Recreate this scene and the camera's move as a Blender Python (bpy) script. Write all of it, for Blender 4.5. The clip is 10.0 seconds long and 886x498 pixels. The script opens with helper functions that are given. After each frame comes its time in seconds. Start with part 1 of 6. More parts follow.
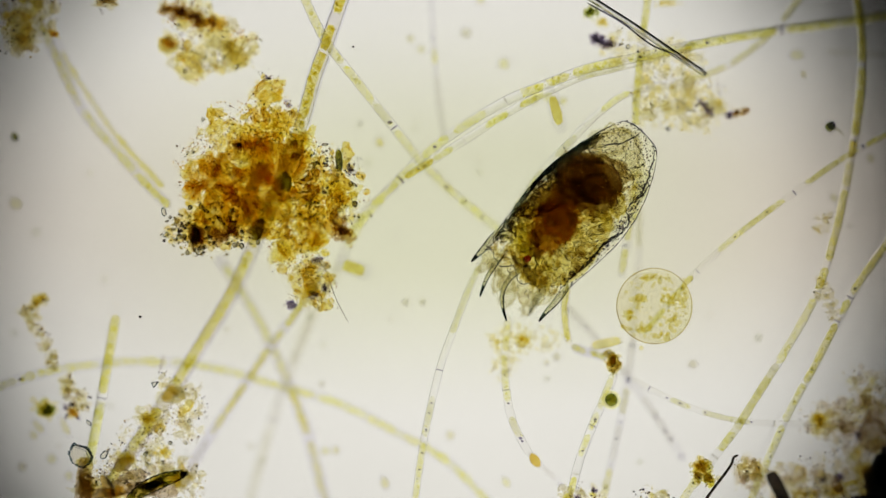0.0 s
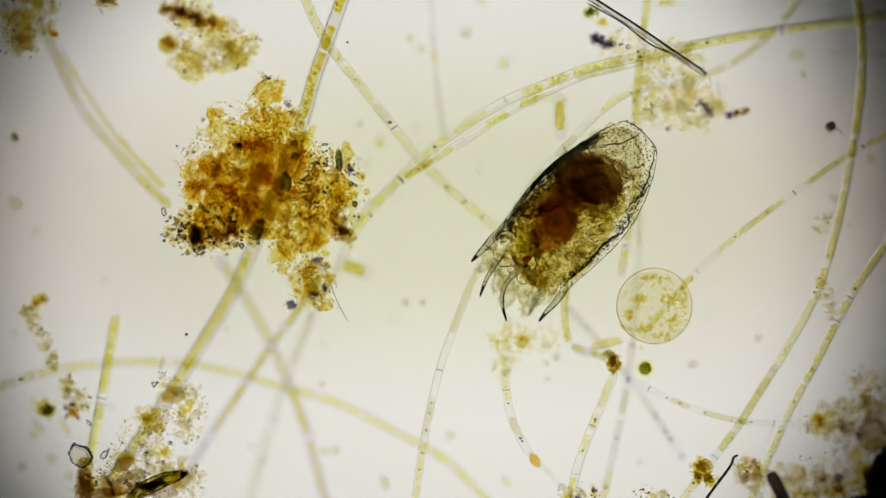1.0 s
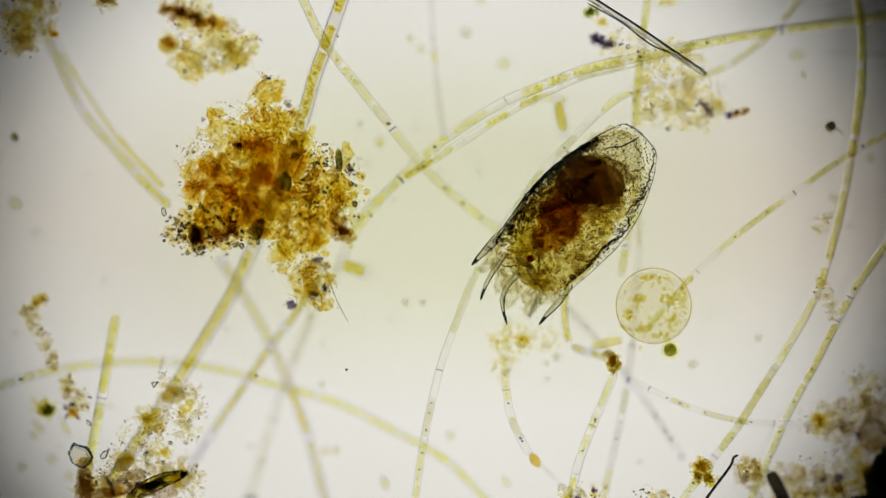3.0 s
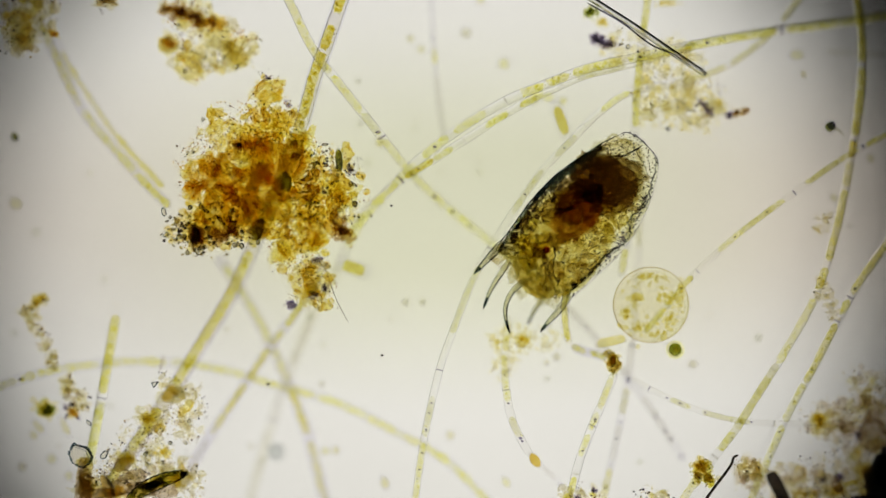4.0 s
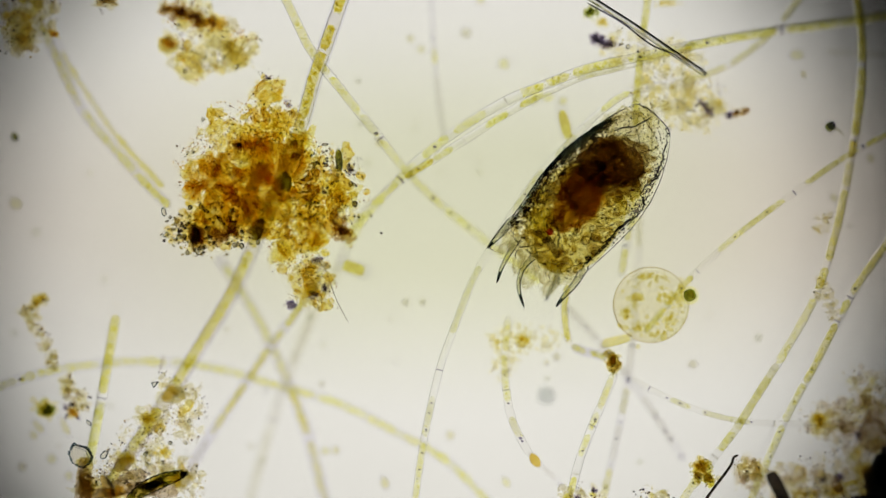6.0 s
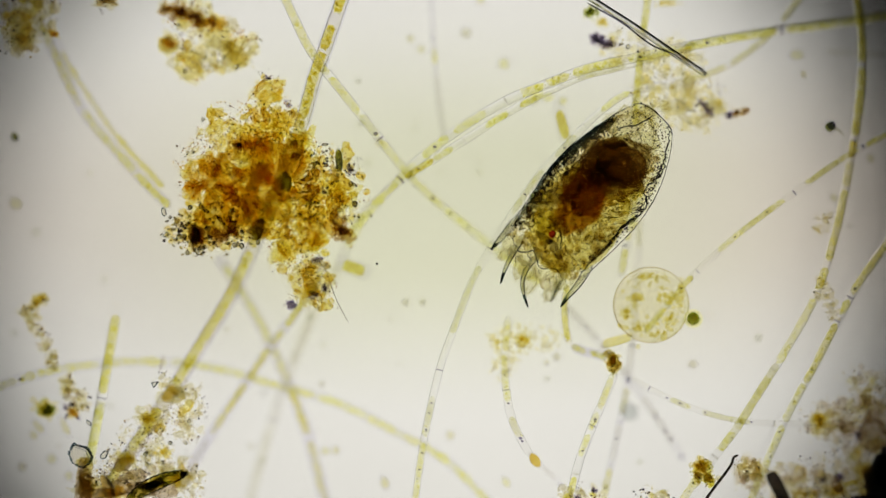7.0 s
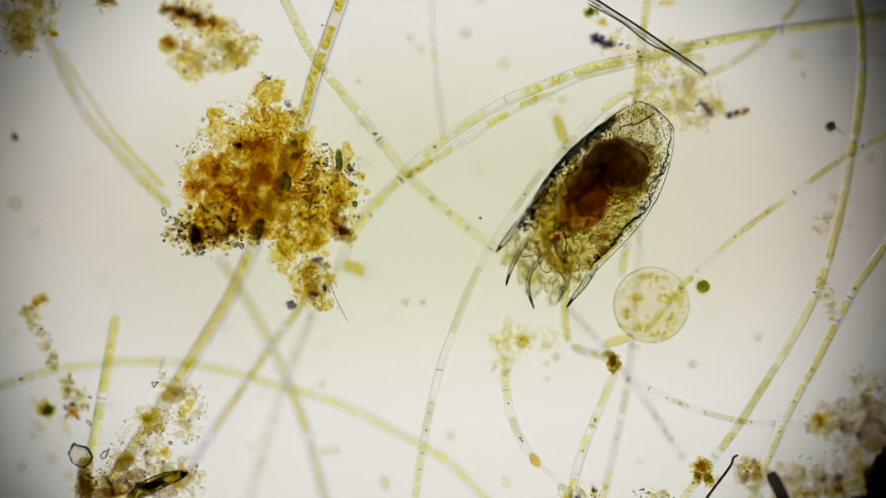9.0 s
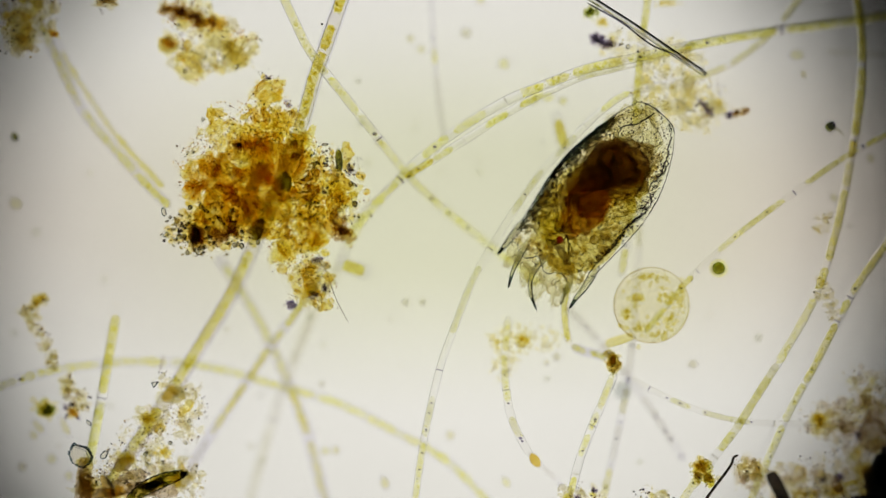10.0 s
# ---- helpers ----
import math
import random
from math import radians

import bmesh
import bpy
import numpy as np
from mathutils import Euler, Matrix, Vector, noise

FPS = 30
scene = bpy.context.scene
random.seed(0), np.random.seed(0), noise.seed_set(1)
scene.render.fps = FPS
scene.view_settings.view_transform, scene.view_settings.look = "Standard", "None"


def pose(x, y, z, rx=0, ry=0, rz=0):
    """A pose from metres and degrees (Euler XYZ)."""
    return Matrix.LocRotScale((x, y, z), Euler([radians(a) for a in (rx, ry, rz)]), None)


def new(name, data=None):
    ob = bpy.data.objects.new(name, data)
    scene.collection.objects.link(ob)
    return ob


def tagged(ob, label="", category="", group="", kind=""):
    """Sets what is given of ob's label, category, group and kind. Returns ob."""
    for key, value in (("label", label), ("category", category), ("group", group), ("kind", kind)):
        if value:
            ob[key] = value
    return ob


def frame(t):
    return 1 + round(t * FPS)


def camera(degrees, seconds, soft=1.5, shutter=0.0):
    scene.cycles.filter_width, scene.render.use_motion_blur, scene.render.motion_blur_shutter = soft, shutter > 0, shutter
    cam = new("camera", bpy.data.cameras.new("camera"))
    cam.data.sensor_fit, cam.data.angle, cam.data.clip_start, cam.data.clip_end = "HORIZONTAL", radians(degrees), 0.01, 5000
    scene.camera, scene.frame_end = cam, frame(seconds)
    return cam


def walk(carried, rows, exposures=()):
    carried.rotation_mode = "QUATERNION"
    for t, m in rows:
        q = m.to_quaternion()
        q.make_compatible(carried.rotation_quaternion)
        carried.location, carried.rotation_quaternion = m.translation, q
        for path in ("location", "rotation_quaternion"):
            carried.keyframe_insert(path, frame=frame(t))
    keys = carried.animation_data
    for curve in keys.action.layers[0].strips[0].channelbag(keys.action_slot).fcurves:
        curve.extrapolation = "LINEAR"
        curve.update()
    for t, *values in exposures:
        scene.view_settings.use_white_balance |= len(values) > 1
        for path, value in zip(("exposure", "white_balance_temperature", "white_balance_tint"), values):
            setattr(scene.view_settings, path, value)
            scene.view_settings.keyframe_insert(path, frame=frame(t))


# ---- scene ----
# A wet mount under a light microscope. The world is magnified: one metre stands for one millimetre,
# so one micrometre is MU. The field is 1568 micrometres wide.
MU = 0.001
FOCUS = 100.0          # height of the plane in focus above the slide, micrometres
REACH = 4446.0         # from the front lens to the plane in focus, micrometres

cam = camera(20.0, 10.0, soft=1.33)
cam.data.dof.use_dof = True
cam.data.dof.focus_distance = REACH * MU
cam.data.dof.aperture_fstop = 0.115
STAND = pose(0, 0, (FOCUS + REACH) * MU)
walk(cam, [(0.0, STAND), (10.0, STAND)])

scene.cycles.max_bounces = 32
scene.cycles.transmission_bounces = 24
scene.cycles.transparent_max_bounces = 48

# ---- light: a lamp under a frosted diffuser, behind the round field diaphragm ----
world = bpy.data.worlds.new("dim_room")
scene.world = world
world.use_nodes = True
world.node_tree.nodes["Background"].inputs[0].default_value = (0.5, 0.52, 0.6, 1)
world.node_tree.nodes["Background"].inputs[1].default_value = 0.02


def disc_lamp(name, z, size, power, colour, y=0.0):
    data = bpy.data.lights.new(name, "AREA")
    data.shape, data.size, data.energy, data.color = "DISK", size, power, colour
    ob = new(name, data)
    ob.matrix_world = pose(0, y, z, 180, 0, 0)
    return ob


disc_lamp("lamp_bulb", -4.2, 4.0, 92.5, (1.0, 0.965, 0.89), 0.03)


# ---- materials ----
class Nodes:
    """A few shorthands for building one node material."""

    def __init__(self, name):
        self.mat = bpy.data.materials.new(name)
        self.mat.use_nodes = True
        self.tree = self.mat.node_tree
        self.tree.nodes.clear()
        self.out = self.add("ShaderNodeOutputMaterial")

    def add(self, kind, **inputs):
        node = self.tree.nodes.new(kind)
        for key, value in inputs.items():
            node.inputs[key.replace("_", " ")].default_value = value
        return node

    def link(self, a, b):
        self.tree.links.new(a, b)

    def place(self):
        return self.add("ShaderNodeTexCoord").outputs["Object"]

    def noise(self, scale, detail=4.0, rough=0.6, where=None):
        n = self.add("ShaderNodeTexNoise", Scale=scale, Detail=detail, Roughness=rough)
        self.link(where or self.place(), n.inputs["Vector"])
        return n.outputs["Fac"]

    def ramp(self, fac, stops):
        r = self.add("ShaderNodeValToRGB")
        while len(r.color_ramp.elements) < len(stops):
            r.color_ramp.elements.new(0.5)
        for e, (p, c) in zip(r.color_ramp.elements, stops):
            e.position, e.color = p, (*c, 1)
        self.link(fac, r.inputs[0])
        return r.outputs[0]

    def mix(self, fac, a, b):
        m = self.add("ShaderNodeMixShader")
        if hasattr(fac, "is_output"):
            self.link(fac, m.inputs[0])
        else:
            m.inputs[0].default_value = fac
        self.link(a, m.inputs[1])
        self.link(b, m.inputs[2])
        return m.outputs[0]

    def varied(self, colour, amount, hue=0.006):
        """Shift a colour a little from object to object."""
        info = self.add("ShaderNodeObjectInfo")
        hsv = self.add("ShaderNodeHueSaturation")
        val = self.add("ShaderNodeMapRange", To_Min=1 - amount, To_Max=1.0)
        self.link(info.outputs["Random"], val.inputs["Value"])
        self.link(val.outputs[0], hsv.inputs["Value"])
        shift = self.add("ShaderNodeMapRange", To_Min=0.5 - hue, To_Max=0.5 + hue)
        self.link(info.outputs["Random"], shift.inputs["Value"])
        self.link(shift.outputs[0], hsv.inputs["Hue"])
        self.link(colour, hsv.inputs["Color"])
        return hsv.outputs[0]

    def done(self, shader):
        self.link(shader, self.out.inputs["Surface"])
        return self.mat


def tissue(name, thin, thick, grain=60.0, spread=0.25, cloud=0.35, vary=0.03, coarse=0.0):
    """Soft matter that lets light through: thin and thick are its tints where it is clear and where it is dense; coarse: scale of a second, wider variation."""
    n = Nodes(name)
    fac = n.noise(grain, 6.0, 0.72)
    if coarse:
        both = n.add("ShaderNodeMath")
        both.operation = "ADD"
        n.link(fac, both.inputs[0])
        n.link(n.noise(coarse, 3.0, 0.6), both.inputs[1])
        half = n.add("ShaderNodeMath")
        half.operation = "MULTIPLY"
        half.inputs[1].default_value = 0.5
        n.link(both.outputs[0], half.inputs[0])
        fac = half.outputs[0]
    col = n.ramp(fac, [(0.5 - spread, thin), (0.5 + spread, thick)])
    col = n.varied(col, vary)
    clear = n.add("ShaderNodeBsdfTransparent")
    n.link(col, clear.inputs["Color"])
    soft = n.add("ShaderNodeBsdfTranslucent")
    n.link(col, soft.inputs["Color"])
    return n.done(n.mix(cloud, clear.outputs[0], soft.outputs[0]))


def glassy(name, colour, ior, grain=40.0, rough=0.0, vary=0.01):
    """A clear wall that bends the light at its edges."""
    n = Nodes(name)
    fac = n.noise(grain, 4.0)
    dark = tuple(c * 0.985 for c in colour)
    col = n.varied(n.ramp(fac, [(0.3, dark), (0.7, colour)]), vary, 0.01)
    g = n.add("ShaderNodeBsdfRefraction", IOR=ior, Roughness=rough)
    n.link(col, g.inputs["Color"])
    return n.done(g.outputs[0])


def solid(name, a, b, grain=80.0, rough=0.6):
    n = Nodes(name)
    col = n.ramp(n.noise(grain, 5.0), [(0.35, a), (0.65, b)])
    p = n.add("ShaderNodeBsdfPrincipled", Roughness=rough)
    n.link(col, p.inputs["Base Color"])
    return n.done(p.outputs[0])


def slide_glass():
    n = Nodes("slide_glass")
    clear = n.add("ShaderNodeBsdfTransparent", Color=(0.985, 0.99, 0.985, 1))
    gloss = n.add("ShaderNodeBsdfGlossy", Roughness=0.03)
    fres = n.add("ShaderNodeFresnel", IOR=1.14)
    return n.done(n.mix(fres.outputs[0], clear.outputs[0], gloss.outputs[0]))


def field_shading_glass():
    """Added tinted glass that paints the field's darker, greener middle and warmer ends."""
    n = Nodes("field_shading_glass")
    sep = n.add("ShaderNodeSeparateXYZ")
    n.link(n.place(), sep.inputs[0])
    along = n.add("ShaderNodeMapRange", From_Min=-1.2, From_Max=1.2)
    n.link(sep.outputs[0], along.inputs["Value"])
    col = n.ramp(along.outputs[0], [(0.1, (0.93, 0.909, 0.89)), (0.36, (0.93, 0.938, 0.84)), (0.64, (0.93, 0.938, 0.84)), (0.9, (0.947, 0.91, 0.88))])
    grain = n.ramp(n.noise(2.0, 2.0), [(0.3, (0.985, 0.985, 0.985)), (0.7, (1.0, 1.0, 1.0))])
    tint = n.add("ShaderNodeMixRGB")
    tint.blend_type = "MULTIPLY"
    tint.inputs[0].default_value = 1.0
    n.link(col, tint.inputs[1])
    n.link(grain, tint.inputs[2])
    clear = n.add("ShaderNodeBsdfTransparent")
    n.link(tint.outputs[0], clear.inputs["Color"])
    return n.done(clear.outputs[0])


def frosted():
    n = Nodes("frosted_glass")
    col = n.ramp(n.noise(1.2, 2.0), [(0.3, (0.86, 0.86, 0.86)), (0.7, (0.9, 0.9, 0.9))])
    t = n.add("ShaderNodeBsdfTranslucent")
    n.link(col, t.inputs["Color"])
    return n.done(t.outputs[0])


M_SLIDE = slide_glass()
M_FROST = frosted()
M_FIELD_SHADING = field_shading_glass()
M_BLACK = solid("black_anodised_metal", (0.012, 0.012, 0.014), (0.02, 0.02, 0.022), 20, 0.5)
M_WALL = glassy("cell_wall", (0.99, 0.989, 0.982), 1.038)
M_WALL_SOFT = glassy("soft_cell_wall", (0.99, 0.987, 0.98), 1.022)
M_WALL_THIN = glassy("thin_cell_wall", (0.986, 0.984, 0.978), 1.012)
M_WALL_YELLOW = glassy("yellow_cell_wall", (0.975, 0.965, 0.925), 1.04)
M_WALL_DARK = glassy("dark_sheath", (0.88, 0.88, 0.88), 1.22)
M_SEPTUM = tissue("septum", (0.86, 0.85, 0.9), (0.6, 0.58, 0.68), 90, 0.2, 0.03)
M_SEPTUM_RING = glassy("septum_ring", (0.97, 0.965, 0.95), 1.12)
M_CHLORO = tissue("chloroplast", (0.997, 0.993, 0.86), (0.96, 0.945, 0.6), 240, 0.085, 0.0, 0.03, 42)
M_CHLORO_PALE = tissue("pale_chloroplast", (0.997, 0.995, 0.92), (0.97, 0.962, 0.74), 230, 0.085, 0.0, 0.03, 42)
M_CHLORO_FAINT = tissue("soft_chloroplast", (0.999, 0.998, 0.91), (0.988, 0.977, 0.68), 60, 0.085, 0.0, 0.03, 30)
M_CHLORO_SOFT = tissue("golden_chloroplast", (0.998, 0.99, 0.82), (0.975, 0.95, 0.6), 110, 0.085, 0.0, 0.03, 40)
M_CHLORO_THIN = tissue("thin_chloroplast", (0.994, 0.992, 0.94), (0.935, 0.93, 0.78), 200, 0.085, 0.02, 0.03, 42)
M_CHLORO_DENSE = tissue("dense_chloroplast", (0.995, 0.98, 0.76), (0.935, 0.895, 0.48), 220, 0.085, 0.0, 0.03, 42)
# Lilac colour fringe of blurred edges, put into the tint.
M_HALO = tissue("lilac_fringe_tint", (0.962, 0.957, 0.985), (0.94, 0.936, 0.975), 40, 0.2, 0.0)
M_HALO_FAINT = tissue("faint_lilac_fringe_tint", (0.988, 0.985, 0.994), (0.974, 0.971, 0.987), 40, 0.2, 0.0)
M_SMOKE = tissue("grey_cell_content", (0.99, 0.988, 0.972), (0.962, 0.957, 0.928), 40, 0.12, 0.0)
M_GOLD = tissue("golden_floc", (0.997, 0.985, 0.82), (0.96, 0.875, 0.45), 150, 0.12, 0.02, 0.04)
M_AMBER = tissue("amber_floc", (0.995, 0.975, 0.82), (0.88, 0.7, 0.24), 140, 0.12, 0.04, 0.06)
M_OCHRE = tissue("ochre_floc", (0.97, 0.94, 0.66), (0.8, 0.72, 0.38), 140, 0.12, 0.04, 0.06)
M_UMBER = tissue("brown_floc", (0.9, 0.8, 0.56), (0.4, 0.27, 0.15), 140, 0.12, 0.05, 0.08)
M_SAND = tissue("pale_floc", (0.997, 0.992, 0.95), (0.965, 0.942, 0.8), 90, 0.12, 0.03, 0.03)
M_VIOLET = tissue("violet_grain", (0.72, 0.69, 0.78), (0.26, 0.24, 0.38), 130, 0.18, 0.05, 0.12)
M_SPOT = tissue("violet_granule", (0.8, 0.775, 0.86), (0.46, 0.43, 0.58), 130, 0.18, 0.05, 0.12)
M_GRAIN = glassy("refractive_grain", (0.95, 0.94, 0.85), 1.4)
M_GEL = glassy("yellow_gel", (0.985, 0.955, 0.8), 1.11, 90, 0.0, 0.02)
M_DROP = glassy("clear_drop", (0.985, 0.97, 0.86), 1.26, 90, 0.0, 0.02)
M_THREAD_DROP = glassy("yellow_oil_drop", (0.975, 0.962, 0.76), 1.05, 90, 0.0, 0.02)
M_GEL_PALE = glassy("pale_gel", (0.99, 0.98, 0.92), 1.08, 90, 0.0, 0.02)
M_EDGED = glassy("dark_edged_mineral", (0.8, 0.78, 0.68), 1.6)
M_INK = tissue("dark_grain", (0.36, 0.32, 0.28), (0.08, 0.08, 0.09), 90, 0.2, 0.06, 0.2)
M_GREEN = tissue("green_cell", (0.74, 0.76, 0.34), (0.34, 0.38, 0.1), 90, 0.14, 0.06)
M_OLIVE = tissue("olive_diatom", (0.97, 0.94, 0.5), (0.26, 0.31, 0.14), 60, 0.09, 0.06)
M_LORICA = glassy("lorica", (0.985, 0.98, 0.93), 1.13)
M_SPINE = glassy("spine", (0.95, 0.945, 0.88), 1.16)
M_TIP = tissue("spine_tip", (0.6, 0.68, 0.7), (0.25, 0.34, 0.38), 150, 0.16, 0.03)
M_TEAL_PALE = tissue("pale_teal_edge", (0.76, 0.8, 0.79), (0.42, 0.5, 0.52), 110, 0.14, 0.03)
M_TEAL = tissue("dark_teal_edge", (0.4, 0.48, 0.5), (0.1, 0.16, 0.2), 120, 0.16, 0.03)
M_GUT = tissue("gut", (0.9, 0.85, 0.69), (0.69, 0.615, 0.45), 340, 0.1, 0.05, 0.05)
M_GUT_DARK = tissue("dark_gut", (0.86, 0.785, 0.605), (0.69, 0.585, 0.39), 160, 0.1, 0.05, 0.05)
M_GUT_RED = tissue("stomach", (0.96, 0.85, 0.54), (0.76, 0.55, 0.22), 320, 0.1, 0.05, 0.05)
M_FLESH = tissue("flesh", (0.995, 0.982, 0.8), (0.9, 0.835, 0.46), 150, 0.13, 0.03)
M_FLESH_PALE = tissue("pale_flesh", (0.995, 0.99, 0.95), (0.95, 0.93, 0.8), 110, 0.16, 0.03)
M_EYE = tissue("red_pigment", (0.8, 0.26, 0.28), (0.5, 0.1, 0.14), 120, 0.2, 0.1)
M_RIDGE = tissue("dark_ridge", (0.62, 0.62, 0.65), (0.22, 0.22, 0.28), 150, 0.16, 0.05)
M_RUST = tissue("rust_cell", (0.97, 0.9, 0.52), (0.86, 0.72, 0.3), 150, 0.12, 0.03)
M_LEMON = tissue("yellow_cell", (0.99, 0.98, 0.72), (0.96, 0.925, 0.38), 110, 0.16, 0.03)
M_MIST = tissue("misty_cell", (0.985, 0.985, 0.96), (0.95, 0.955, 0.9), 100, 0.2, 0.03)
M_MIST_YELLOW = tissue("pale_cytoplasm", (0.998, 0.996, 0.965), (0.985, 0.977, 0.89), 60, 0.12, 0.02)
M_GOLD_CELL = tissue("golden_cell", (0.975, 0.89, 0.52), (0.93, 0.76, 0.27), 120, 0.15, 0.04)
M_RIM = tissue("thin_rim", (0.94, 0.91, 0.7), (0.82, 0.76, 0.52), 120, 0.15, 0.03)
M_GHOST = tissue("grey_ghost", (0.9, 0.91, 0.905), (0.81, 0.825, 0.825), 60, 0.2, 0.03)


def speckle(name, colours, cloud=0.03, patch=0.0):
    """Fine grains of mixed colour, each grain its own."""
    n = Nodes(name)
    geo = n.add("ShaderNodeNewGeometry")
    r = n.add("ShaderNodeValToRGB")
    r.color_ramp.interpolation = "CONSTANT"
    while len(r.color_ramp.elements) < len(colours):
        r.color_ramp.elements.new(0.5)
    for k, (e, c) in enumerate(zip(r.color_ramp.elements, colours)):
        e.position, e.color = k / len(colours), (*c, 1)
    n.link(geo.outputs["Random Per Island"], r.inputs[0])
    if patch:
        fac = n.add("ShaderNodeMapRange", From_Min=0.38, From_Max=0.6)
        n.link(n.noise(patch, 5.0, 0.7), fac.inputs["Value"])
        blend = n.add("ShaderNodeMixRGB")
        blend.inputs[1].default_value = (0.998, 0.995, 0.97, 1)
        n.link(fac.outputs[0], blend.inputs[0])
        n.link(r.outputs[0], blend.inputs[2])
        r = blend
    clear = n.add("ShaderNodeBsdfTransparent")
    n.link(r.outputs[0], clear.inputs["Color"])
    soft = n.add("ShaderNodeBsdfTranslucent")
    n.link(r.outputs[0], soft.inputs["Color"])
    return n.done(n.mix(cloud, clear.outputs[0], soft.outputs[0]))


M_DUST_GOLD = speckle("golden_dust", [(0.95, 0.86, 0.48), (0.91, 0.75, 0.32), (0.82, 0.62, 0.24), (0.97, 0.91, 0.58), (0.7, 0.48, 0.2), (0.94, 0.8, 0.38), (0.55, 0.42, 0.24)])
M_SCALE_GOLD = speckle("golden_scale", [(0.99, 0.962, 0.68), (0.983, 0.935, 0.58), (0.968, 0.895, 0.5), (0.99, 0.965, 0.74), (0.945, 0.83, 0.42), (0.982, 0.93, 0.6), (0.96, 0.87, 0.46)], 0.02, 110.0)
M_SCALE_GUT = speckle("gut_scale", [(0.89, 0.835, 0.68), (0.83, 0.77, 0.61), (0.79, 0.72, 0.56), (0.91, 0.86, 0.71), (0.81, 0.74, 0.58)], 0.02, 260.0)
M_DUST_GUT = speckle("gut_dust", [(0.36, 0.31, 0.22), (0.22, 0.19, 0.15), (0.52, 0.44, 0.28), (0.78, 0.64, 0.36), (0.28, 0.27, 0.25), (0.88, 0.76, 0.46)])
M_SCALE_OLIVE = speckle("olive_scale", [(0.72, 0.69, 0.55), (0.63, 0.6, 0.5), (0.8, 0.76, 0.6), (0.56, 0.55, 0.5)], 0.02, 220.0)
M_SCALE_RED = speckle("stomach_scale", [(0.96, 0.895, 0.6), (0.93, 0.835, 0.5), (0.89, 0.77, 0.43), (0.965, 0.91, 0.66), (0.87, 0.735, 0.4)], 0.02, 220.0)
M_SCALE_FLESH = speckle("flesh_scale", [(0.965, 0.93, 0.73), (0.93, 0.875, 0.62), (0.87, 0.8, 0.55), (0.975, 0.95, 0.8), (0.81, 0.735, 0.52)], 0.02, 220.0)
M_SCALE_LEMON = speckle("lemon_scale", [(0.992, 0.97, 0.8), (0.985, 0.945, 0.7), (0.988, 0.96, 0.76)], 0.02, 160.0)
M_SCALE_DISC = speckle("plastid_scale", [(0.98, 0.955, 0.72), (0.962, 0.925, 0.6), (0.972, 0.942, 0.66), (0.94, 0.9, 0.58)], 0.02, 160.0)
M_SCALE_SAND = speckle("sandy_scale", [(0.985, 0.968, 0.85), (0.98, 0.957, 0.79), (0.964, 0.937, 0.79), (0.988, 0.977, 0.89), (0.952, 0.918, 0.78)], 0.02, 110.0)
M_SCALE_ROSE = speckle("rosy_beige_scale", [(0.982, 0.96, 0.87), (0.972, 0.94, 0.83), (0.95, 0.91, 0.82), (0.985, 0.97, 0.9), (0.925, 0.885, 0.8), (0.97, 0.945, 0.78)], 0.02, 110.0)
M_SCALE_MAUVE = speckle("mauve_brown_scale", [(0.97, 0.94, 0.86), (0.945, 0.905, 0.82), (0.91, 0.86, 0.78), (0.975, 0.955, 0.88), (0.88, 0.83, 0.76), (0.95, 0.91, 0.76)], 0.02, 110.0)
M_SCALE_BROWN = speckle("brown_scale", [(0.978, 0.953, 0.82), (0.957, 0.917, 0.75), (0.925, 0.873, 0.7), (0.978, 0.965, 0.87), (0.88, 0.82, 0.66), (0.948, 0.905, 0.71)], 0.02, 110.0)
M_SCALE_RUST = speckle("rusty_scale", [(0.975, 0.9, 0.6), (0.955, 0.84, 0.5), (0.965, 0.87, 0.54), (0.98, 0.92, 0.66)], 0.02, 150.0)
M_DUST_SAND = speckle("sandy_dust", [(0.97, 0.945, 0.8), (0.945, 0.905, 0.72), (0.9, 0.855, 0.71), (0.975, 0.96, 0.86), (0.85, 0.8, 0.68), (0.945, 0.912, 0.7), (0.68, 0.635, 0.6)])
M_DUST_BROWN = speckle("brown_dust", [(0.94, 0.88, 0.7), (0.85, 0.76, 0.56), (0.75, 0.64, 0.48), (0.95, 0.91, 0.76), (0.52, 0.43, 0.34), (0.89, 0.8, 0.55), (0.36, 0.31, 0.3)])
M_DUST_DARK = speckle("dark_dust", [(0.6, 0.56, 0.42), (0.84, 0.78, 0.5), (0.42, 0.38, 0.33), (0.74, 0.67, 0.44), (0.36, 0.34, 0.34), (0.92, 0.87, 0.6)])
M_SCALE_UMBER = speckle("umber_scale", [(0.9, 0.82, 0.6), (0.82, 0.71, 0.47), (0.74, 0.62, 0.4), (0.92, 0.85, 0.64), (0.68, 0.55, 0.36)], 0.02, 170.0)
M_SCALE_AMBER = speckle("amber_scale", [(0.97, 0.9, 0.6), (0.95, 0.84, 0.48), (0.9, 0.76, 0.41), (0.97, 0.92, 0.65)], 0.02, 170.0)
M_SCALE_OCHRE = speckle("ochre_scale", [(0.95, 0.9, 0.64), (0.92, 0.86, 0.56), (0.87, 0.8, 0.52), (0.96, 0.92, 0.7)], 0.02, 170.0)
M_SCALE_VIOLET = speckle("violet_scale", [(0.84, 0.82, 0.88), (0.74, 0.71, 0.82), (0.62, 0.6, 0.74), (0.88, 0.85, 0.88)], 0.02, 170.0)
